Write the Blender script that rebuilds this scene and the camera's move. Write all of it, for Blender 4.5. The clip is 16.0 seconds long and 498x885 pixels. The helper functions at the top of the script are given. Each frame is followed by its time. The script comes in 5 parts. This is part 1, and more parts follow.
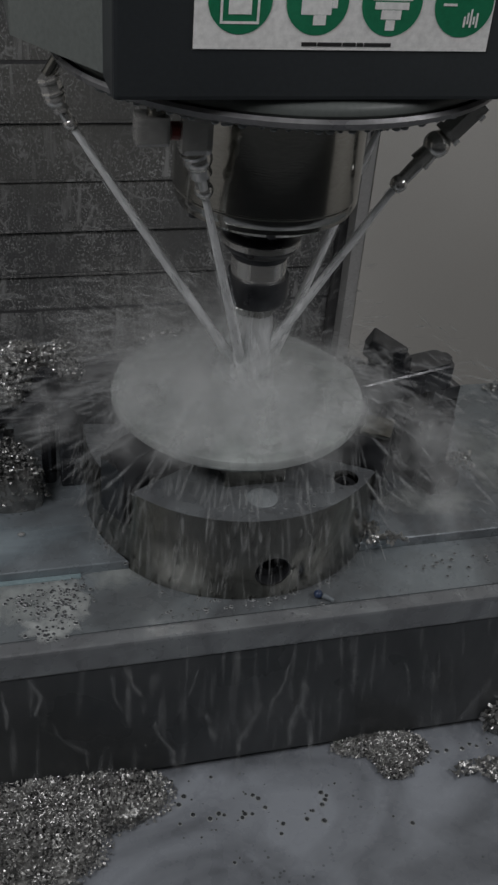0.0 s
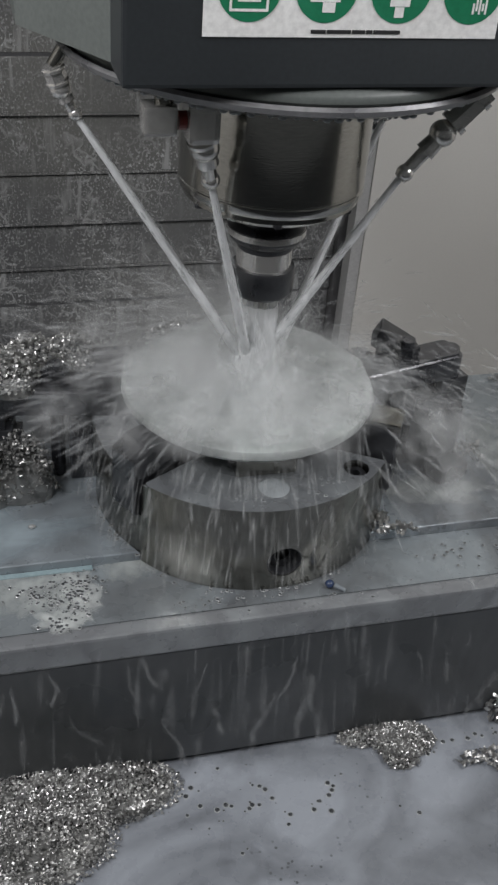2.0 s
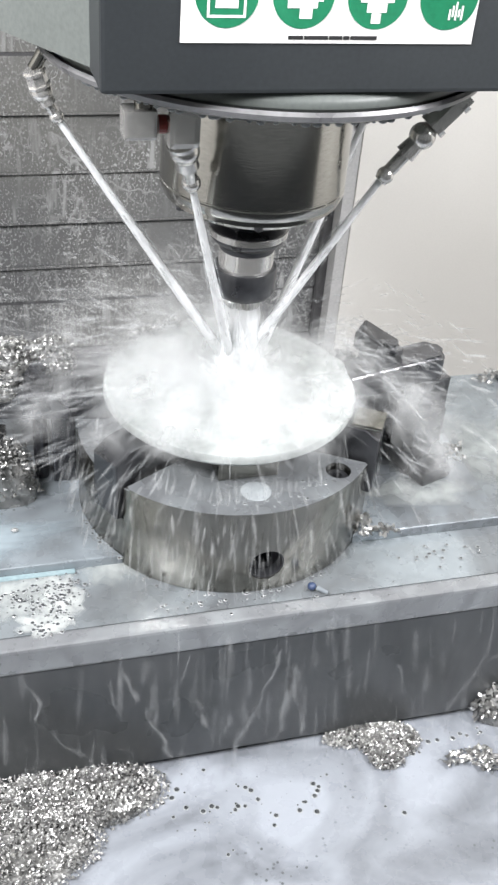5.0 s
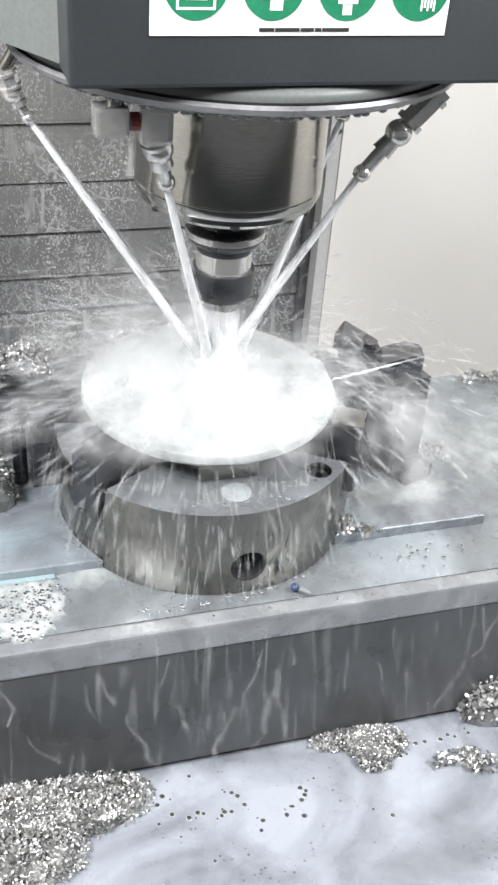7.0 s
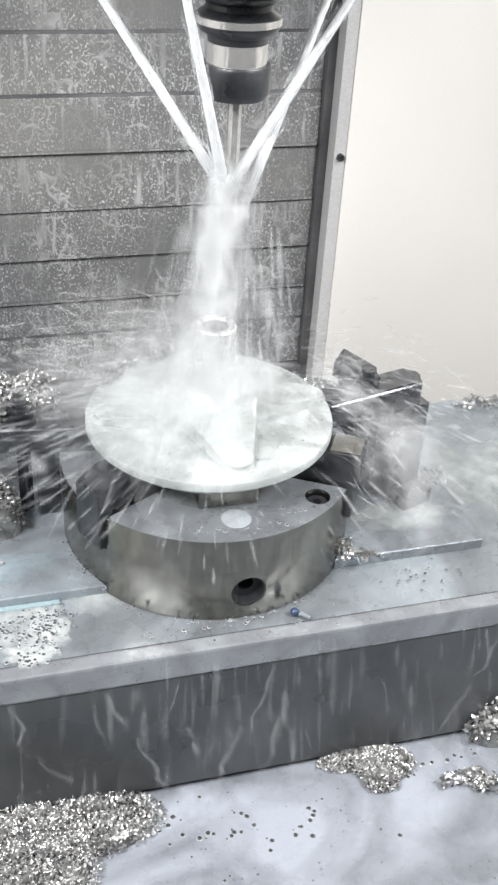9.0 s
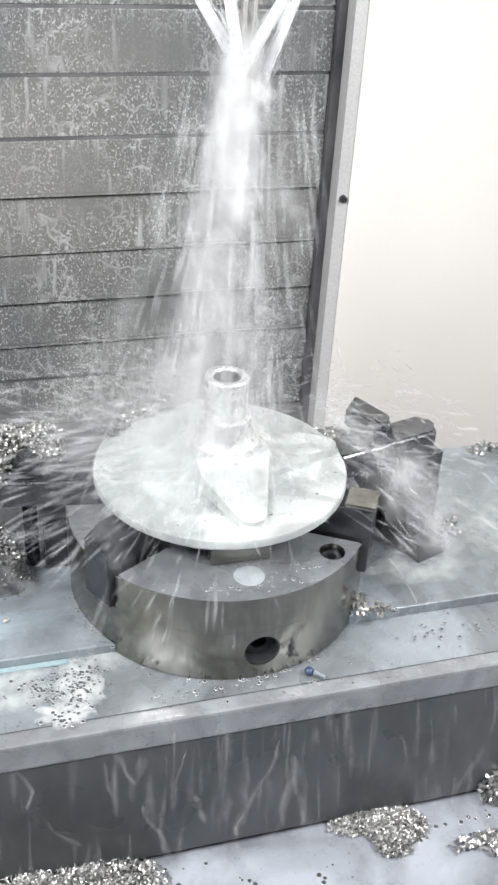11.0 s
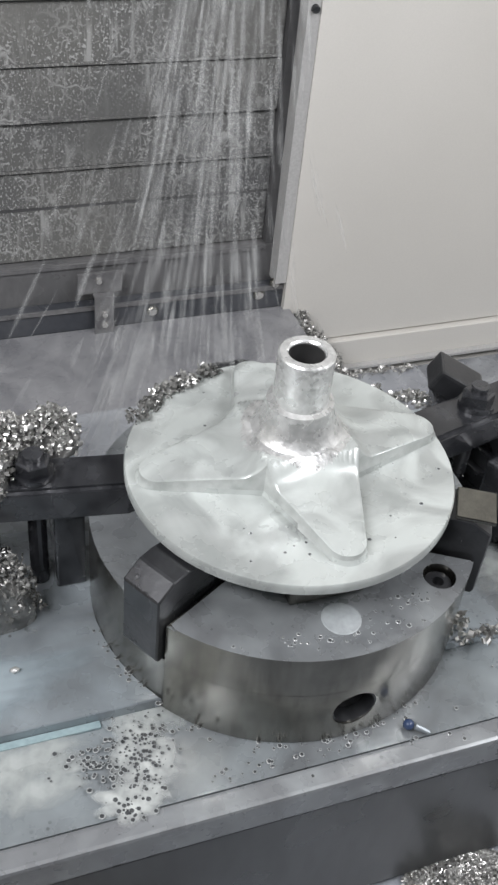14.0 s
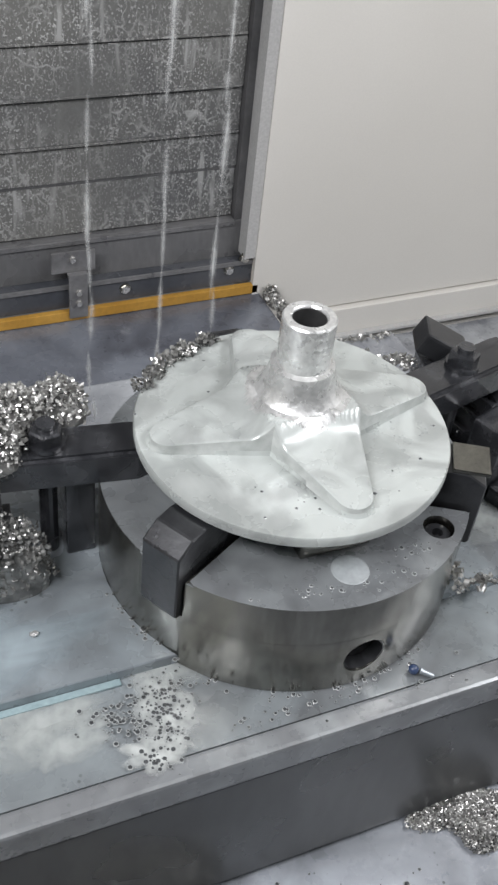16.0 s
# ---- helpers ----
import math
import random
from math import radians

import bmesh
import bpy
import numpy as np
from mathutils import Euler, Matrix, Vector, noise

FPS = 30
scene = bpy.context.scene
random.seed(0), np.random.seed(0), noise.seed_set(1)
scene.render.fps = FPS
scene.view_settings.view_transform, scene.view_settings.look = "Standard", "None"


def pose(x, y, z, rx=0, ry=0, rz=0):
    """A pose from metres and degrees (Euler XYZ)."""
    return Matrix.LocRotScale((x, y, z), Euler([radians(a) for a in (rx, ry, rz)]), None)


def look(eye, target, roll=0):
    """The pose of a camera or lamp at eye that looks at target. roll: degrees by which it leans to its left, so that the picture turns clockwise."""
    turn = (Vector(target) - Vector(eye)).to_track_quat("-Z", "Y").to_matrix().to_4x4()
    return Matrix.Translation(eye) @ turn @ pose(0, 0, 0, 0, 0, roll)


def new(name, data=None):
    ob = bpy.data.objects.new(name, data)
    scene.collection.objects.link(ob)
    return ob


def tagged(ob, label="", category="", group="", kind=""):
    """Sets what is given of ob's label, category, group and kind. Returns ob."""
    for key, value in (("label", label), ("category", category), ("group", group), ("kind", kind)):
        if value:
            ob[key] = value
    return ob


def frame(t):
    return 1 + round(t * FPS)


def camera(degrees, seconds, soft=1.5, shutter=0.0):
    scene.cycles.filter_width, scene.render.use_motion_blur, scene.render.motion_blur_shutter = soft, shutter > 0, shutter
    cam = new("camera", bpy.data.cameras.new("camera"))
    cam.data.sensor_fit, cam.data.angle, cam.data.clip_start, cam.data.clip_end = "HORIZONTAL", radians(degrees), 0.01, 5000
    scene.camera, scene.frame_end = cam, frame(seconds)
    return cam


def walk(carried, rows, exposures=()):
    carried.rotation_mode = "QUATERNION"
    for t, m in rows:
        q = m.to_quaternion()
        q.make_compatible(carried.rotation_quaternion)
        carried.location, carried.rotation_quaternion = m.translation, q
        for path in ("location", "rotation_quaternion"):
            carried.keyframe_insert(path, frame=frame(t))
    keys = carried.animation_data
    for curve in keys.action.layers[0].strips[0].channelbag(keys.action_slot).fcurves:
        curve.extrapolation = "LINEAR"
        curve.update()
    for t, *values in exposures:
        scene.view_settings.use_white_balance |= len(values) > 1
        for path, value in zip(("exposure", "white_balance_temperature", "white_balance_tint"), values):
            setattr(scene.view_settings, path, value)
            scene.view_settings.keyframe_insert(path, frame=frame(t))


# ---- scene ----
cam = camera(26.97, 16.0, soft=2.5)
PATH = [
    (0, pose(-0.2363, -0.8415, 0.6951, 54.70, -4.20, -13.75)),
    (0.5, pose(-0.2382, -0.8433, 0.6924, 54.81, -4.16, -13.90)),
    (1, pose(-0.2387, -0.8445, 0.6902, 54.76, -4.17, -14.12)),
    (1.5, pose(-0.2388, -0.8400, 0.6909, 54.50, -4.21, -14.07)),
    (2, pose(-0.2465, -0.8396, 0.6907, 54.46, -4.09, -14.22)),
    (2.5, pose(-0.2434, -0.8416, 0.6906, 54.47, -4.05, -14.13)),
    (3, pose(-0.2466, -0.8411, 0.6922, 54.34, -4.10, -14.23)),
    (3.5, pose(-0.2477, -0.8421, 0.6895, 54.49, -3.99, -14.21)),
    (4, pose(-0.2431, -0.8433, 0.6938, 54.23, -4.10, -14.08)),
    (4.5, pose(-0.2408, -0.8434, 0.7003, 54.14, -4.22, -14.32)),
    (7, pose(-0.2324, -0.8430, 0.6833, 55.18, -3.81, -15.81)),
    (8, pose(-0.2216, -0.8647, 0.6959, 55.62, -3.16, -15.21)),
    (8.7, pose(-0.2294, -0.8720, 0.7025, 56.01, -3.09, -15.30)),
    (11, pose(-0.2338, -0.8408, 0.7091, 57.79, -3.13, -15.65)),
    (11.5, pose(-0.2358, -0.8370, 0.6889, 58.29, -3.09, -15.95)),
    (12, pose(-0.2379, -0.8270, 0.6760, 57.59, -3.63, -15.94)),
    (12.5, pose(-0.2404, -0.8015, 0.6560, 55.20, -3.68, -16.57)),
    (13, pose(-0.2405, -0.7644, 0.6557, 52.36, -3.95, -17.78)),
    (13.5, pose(-0.2393, -0.7546, 0.6614, 50.94, -4.31, -18.22)),
    (14, pose(-0.2566, -0.7551, 0.6603, 49.28, -4.97, -19.16)),
    (14.5, pose(-0.2695, -0.7560, 0.6632, 49.05, -5.11, -20.10)),
    (15, pose(-0.2769, -0.7629, 0.6640, 48.81, -5.16, -20.92)),
    (15.5, pose(-0.2904, -0.7618, 0.6601, 48.72, -5.22, -21.89)),
    (16, pose(-0.3114, -0.7692, 0.6644, 48.66, -5.51, -22.71)),
]
EXPOSURES = [(0.0, -2.5), (0.7, -2.58), (1.0, -2.5), (1.5, -1.8), (2.0, -1.45), (2.5, -1.24), (3.0, -0.62), (3.5, -0.33), (4.7, 0.12), (7.0, 0.25), (7.6, 0.25), (8.5, 0.1), (11.0, 0.05),
             (12.0, -0.12), (12.5, -0.2), (13.0, -0.3), (13.5, -0.58), (14.5, -0.74), (16.0, -0.72)]
walk(cam, PATH, EXPOSURES)
scene.cycles.transparent_max_bounces = 160

# the table's travel (seconds, x, y) and the head's lift (seconds, z)
TABLE = [(0, 0.0000, 0.0000), (0.5, 0.0009, -0.0074), (1, 0.0116, -0.0078), (1.5, 0.0125, -0.0011), (2, 0.0056, 0.0008), (2.5, 0.0017, -0.0013), (3, 0.0043, -0.0097), (3.5, 0.0104, -0.0043), (4, 0.0091, -0.0021), (4.5, 0.0041, 0.0015), (5, 0.0030, -0.0040), (5.5, 0.0085, -0.0080), (6, 0.0115, -0.0050), (6.5, 0.0075, 0.0), (7, 0.0027, 0.0017), (8, -0.0026, -0.0024), (8.7, -0.0047, -0.0082), (11, 0.0001, -0.0168), (11.5, -0.0031, -0.0806), (12, -0.0017, -0.1323), (12.5, 0.0031, -0.1729), (13, 0.0041, -0.2038), (13.5, 0.0063, -0.2345), (14, 0.0074, -0.2278), (14.5, 0.0076, -0.2278), (15, 0.0073, -0.2277), (15.5, 0.0073, -0.2278), (16, 0.0074, -0.2278)]
LIFT = [(0, 0), (7.0, 0), (7.3, 0.004), (7.5, 0.025), (7.7, 0.05), (8.0, 0.085), (8.7, 0.167), (9.6, 0.278), (10.1, 0.333), (10.5, 0.343), (16.0, 0.343)]

# ---- world and lights ----
world = bpy.data.worlds.new("workshop")
world.use_nodes = True
world.node_tree.nodes["Background"].inputs[0].default_value = (0.93, 0.97, 1.0, 1)
world.node_tree.nodes["Background"].inputs[1].default_value = 0.16
scene.world = world


def lamp_bar(at, target, sx, sy, watts, colour=(0.965, 0.957, 0.985)):
    """A work light of the machine: the area lamp behind its diffuser."""
    data = bpy.data.lights.new("work_light", "AREA")
    data.shape, data.size, data.size_y, data.energy, data.color = "RECTANGLE", sx, sy, watts, colour
    ob = new("work_light", data)
    ob.matrix_world = look(at, target)
    return ob


lamp_bar((-0.78, -0.58, 1.08), (0.0, 0.05, 0.05), 0.8, 0.24, 31)
lamp_bar((0.80, -0.66, 1.08), (0.05, 0.08, 0.05), 0.8, 0.24, 24.5)


# ---- materials ----
def nodes_of(name):
    m = bpy.data.materials.new(name)
    m.use_nodes = True
    return m, m.node_tree.nodes, m.node_tree.links, m.node_tree.nodes["Principled BSDF"]


def noise_node(n, l, scale, detail=4.0, stretch=None, space="Object"):
    tc = n.new("ShaderNodeTexCoord")
    mp = n.new("ShaderNodeMapping")
    mp.inputs["Scale"].default_value = stretch or (1, 1, 1)
    l.new(tc.outputs[space], mp.inputs[0])
    t = n.new("ShaderNodeTexNoise")
    t.inputs["Scale"].default_value, t.inputs["Detail"].default_value = scale, detail
    l.new(mp.outputs[0], t.inputs["Vector"])
    return t


def ramp_node(n, l, source, stops):
    r = n.new("ShaderNodeValToRGB")
    while len(r.color_ramp.elements) < len(stops):
        r.color_ramp.elements.new(0.5)
    for e, (at, c) in zip(r.color_ramp.elements, stops):
        e.position = at
        e.color = (c, c, c, 1) if isinstance(c, (int, float)) else (*c, 1)
    l.new(source, r.inputs[0])
    return r


def mixed(n, l, fac, a, b):
    m = n.new("ShaderNodeMix")
    m.data_type = "RGBA"
    l.new(fac, m.inputs[0])
    for socket, v in ((m.inputs[6], a), (m.inputs[7], b)):
        if isinstance(v, tuple):
            socket.default_value = (*v, 1)
        else:
            l.new(v, socket)
    return m.outputs[2]


def bumped(n, l, b, height, strength, distance=0.002):
    bp = n.new("ShaderNodeBump")
    bp.inputs["Strength"].default_value, bp.inputs["Distance"].default_value = strength, distance
    l.new(height, bp.inputs["Height"])
    l.new(bp.outputs[0], b.inputs["Normal"])


def surface(name, dark, light, rough=(0.3, 0.5), metal=0.0, big=9.0, fine=160.0, bump=0.15, stretch=None, coat=0.0, grain=0.78):
    """Two scales of variation: patches of wear and a fine grain."""
    m, n, l, b = nodes_of(name)
    t1, t2 = noise_node(n, l, big, 5), noise_node(n, l, fine, 3, stretch)
    r1 = ramp_node(n, l, t1.outputs[0], [(0.32, 0.0), (0.68, 1.0)])
    c = mixed(n, l, r1.outputs[0], dark, light)
    g = ramp_node(n, l, t2.outputs[0], [(0.25, grain), (0.75, 1.0)])
    mul = n.new("ShaderNodeMix")
    mul.data_type, mul.blend_type = "RGBA", "MULTIPLY"
    mul.inputs[0].default_value = 1.0
    l.new(c, mul.inputs[6])
    l.new(g.outputs[0], mul.inputs[7])
    l.new(mul.outputs[2], b.inputs["Base Color"])
    rr = ramp_node(n, l, t1.outputs[0], [(0.3, rough[0]), (0.7, rough[1])])
    l.new(rr.outputs[0], b.inputs["Roughness"])
    b.inputs["Metallic"].default_value = metal
    b.inputs["Coat Weight"].default_value, b.inputs["Coat Roughness"].default_value = coat, 0.12
    if bump:
        bumped(n, l, b, t2.outputs[0], bump, 0.001)
    return m


def wet(name, base_dark, base_light, milk, cover=0.5, big=7.0, metal=0.0, foam=True, soft=0.16, fine=55.0, coat=0.22):
    """A surface under a running film of milky coolant: patches of film, thin places and small bubbles."""
    m, n, l, b = nodes_of(name)
    t1, t2 = noise_node(n, l, big, 6), noise_node(n, l, fine, 4)
    t1.inputs["Distortion"].default_value = 1.3
    base = mixed(n, l, t2.outputs[0], base_dark, base_light)
    f = ramp_node(n, l, t1.outputs[0], [(cover - soft, 1.0), (cover + soft, 0.0)])
    c = mixed(n, l, f.outputs[0], base, milk)
    if foam:
        v = n.new("ShaderNodeTexVoronoi")
        v.inputs["Scale"].default_value = 120
        tc = n.new("ShaderNodeTexCoord")
        l.new(tc.outputs["Object"], v.inputs["Vector"])
        dots = ramp_node(n, l, v.outputs["Distance"], [(0.14, 1.0), (0.2, 0.0)])
        patch = ramp_node(n, l, noise_node(n, l, 11, 3).outputs[0], [(0.56, 0.0), (0.63, 1.0)])
        both = n.new("ShaderNodeMath")
        both.operation = "MULTIPLY"
        l.new(dots.outputs[0], both.inputs[0])
        l.new(patch.outputs[0], both.inputs[1])
        c = mixed(n, l, both.outputs[0], c, (0.10, 0.11, 0.115))
    l.new(c, b.inputs["Base Color"])
    rr = ramp_node(n, l, t2.outputs[0], [(0.3, 0.18), (0.7, 0.42)])
    l.new(rr.outputs[0], b.inputs["Roughness"])
    b.inputs["Metallic"].default_value = metal
    b.inputs["Coat Weight"].default_value, b.inputs["Coat Roughness"].default_value = coat, 0.08
    bumped(n, l, b, t2.outputs[0], 0.25, 0.002)
    return m


def math_node(n, l, kind, a, b):
    m = n.new("ShaderNodeMath")
    m.operation = kind
    for socket, v in zip(m.inputs, (a, b)):
        if isinstance(v, (int, float)):
            socket.default_value = v
        else:
            l.new(v, socket)
    return m.outputs[0]


def spattered(name, dark, light, milk):
    """Sheet metal under coolant: a net of wandering rivulets, beads and drops, in patches."""
    m, n, l, b = nodes_of(name)
    big = noise_node(n, l, 3.5, 4)
    base = mixed(n, l, ramp_node(n, l, big.outputs[0], [(0.3, 0.0), (0.7, 1.0)]).outputs[0], dark, light)
    tc = n.new("ShaderNodeTexCoord")
    warp = noise_node(n, l, 45, 4)
    add = n.new("ShaderNodeVectorMath")
    add.operation = "MULTIPLY_ADD"
    l.new(warp.outputs["Color"], add.inputs[0])
    add.inputs[1].default_value = (0.03, 0.0, 0.03)
    l.new(tc.outputs["Object"], add.inputs[2])
    squash = n.new("ShaderNodeMapping")
    squash.inputs["Scale"].default_value = (1.0, 0.2, 0.55)
    l.new(add.outputs[0], squash.inputs[0])
    v = n.new("ShaderNodeTexVoronoi")
    v.feature = "DISTANCE_TO_EDGE"
    v.inputs["Scale"].default_value = 62
    l.new(squash.outputs[0], v.inputs["Vector"])
    net = ramp_node(n, l, v.outputs["Distance"], [(0.01, 0.6), (0.09, 0.0)])
    gaps = ramp_node(n, l, noise_node(n, l, 26, 3).outputs[0], [(0.42, 0.0), (0.6, 1.0)])
    drops = ramp_node(n, l, noise_node(n, l, 360, 2, (1.0, 1.0, 0.7)).outputs[0], [(0.53, 0.0), (0.66, 0.75)])
    runs = ramp_node(n, l, noise_node(n, l, 90, 4, (1.0, 1.0, 0.12)).outputs[0], [(0.57, 0.0), (0.68, 0.55)])
    amount = ramp_node(n, l, noise_node(n, l, 8, 4).outputs[0], [(0.36, 0.08), (0.58, 0.95)])
    lines = math_node(n, l, "MULTIPLY", net.outputs[0], gaps.outputs[0])
    both = math_node(n, l, "MAXIMUM", math_node(n, l, "MAXIMUM", lines, drops.outputs[0]), runs.outputs[0])
    cover = math_node(n, l, "MULTIPLY", both, amount.outputs[0])
    l.new(mixed(n, l, cover, base, milk), b.inputs["Base Color"])
    b.inputs["Roughness"].default_value = 0.26
    bumped(n, l, b, cover, 0.6, 0.003)
    return m


def water(name, opacity=(0.2, 0.8), scale=60.0, stretch=(1, 1, 1), colour=(0.90, 0.92, 0.92), thin=False, glow=0.5):
    """Broken, aerated coolant: white, let through by light, uneven, with clear gaps. thin: follows the points' thickness."""
    m, n, l, b = nodes_of(name)
    t = noise_node(n, l, scale, 5, stretch)
    r = ramp_node(n, l, t.outputs[0], [(0.36, opacity[0]), (0.64, opacity[1])])
    fac = r.outputs[0]
    if thin:
        a = n.new("ShaderNodeAttribute")
        a.attribute_name = "soft"
        mul = n.new("ShaderNodeMath")
        mul.operation = "MULTIPLY"
        l.new(fac, mul.inputs[0])
        l.new(a.outputs["Fac"], mul.inputs[1])
        fac = mul.outputs[0]
    b.inputs["Base Color"].default_value = (*colour, 1)
    b.inputs["Roughness"].default_value = 0.4
    back = n.new("ShaderNodeBsdfTranslucent")
    back.inputs[0].default_value = (*colour, 1)
    body = n.new("ShaderNodeMixShader")
    body.inputs[0].default_value = glow
    l.new(b.outputs[0], body.inputs[1])
    l.new(back.outputs[0], body.inputs[2])
    clear = n.new("ShaderNodeBsdfTransparent")
    out = n.new("ShaderNodeMixShader")
    l.new(fac, out.inputs[0])
    l.new(clear.outputs[0], out.inputs[1])
    l.new(body.outputs[0], out.inputs[2])
    l.new(out.outputs[0], n["Material Output"].inputs["Surface"])
    return m


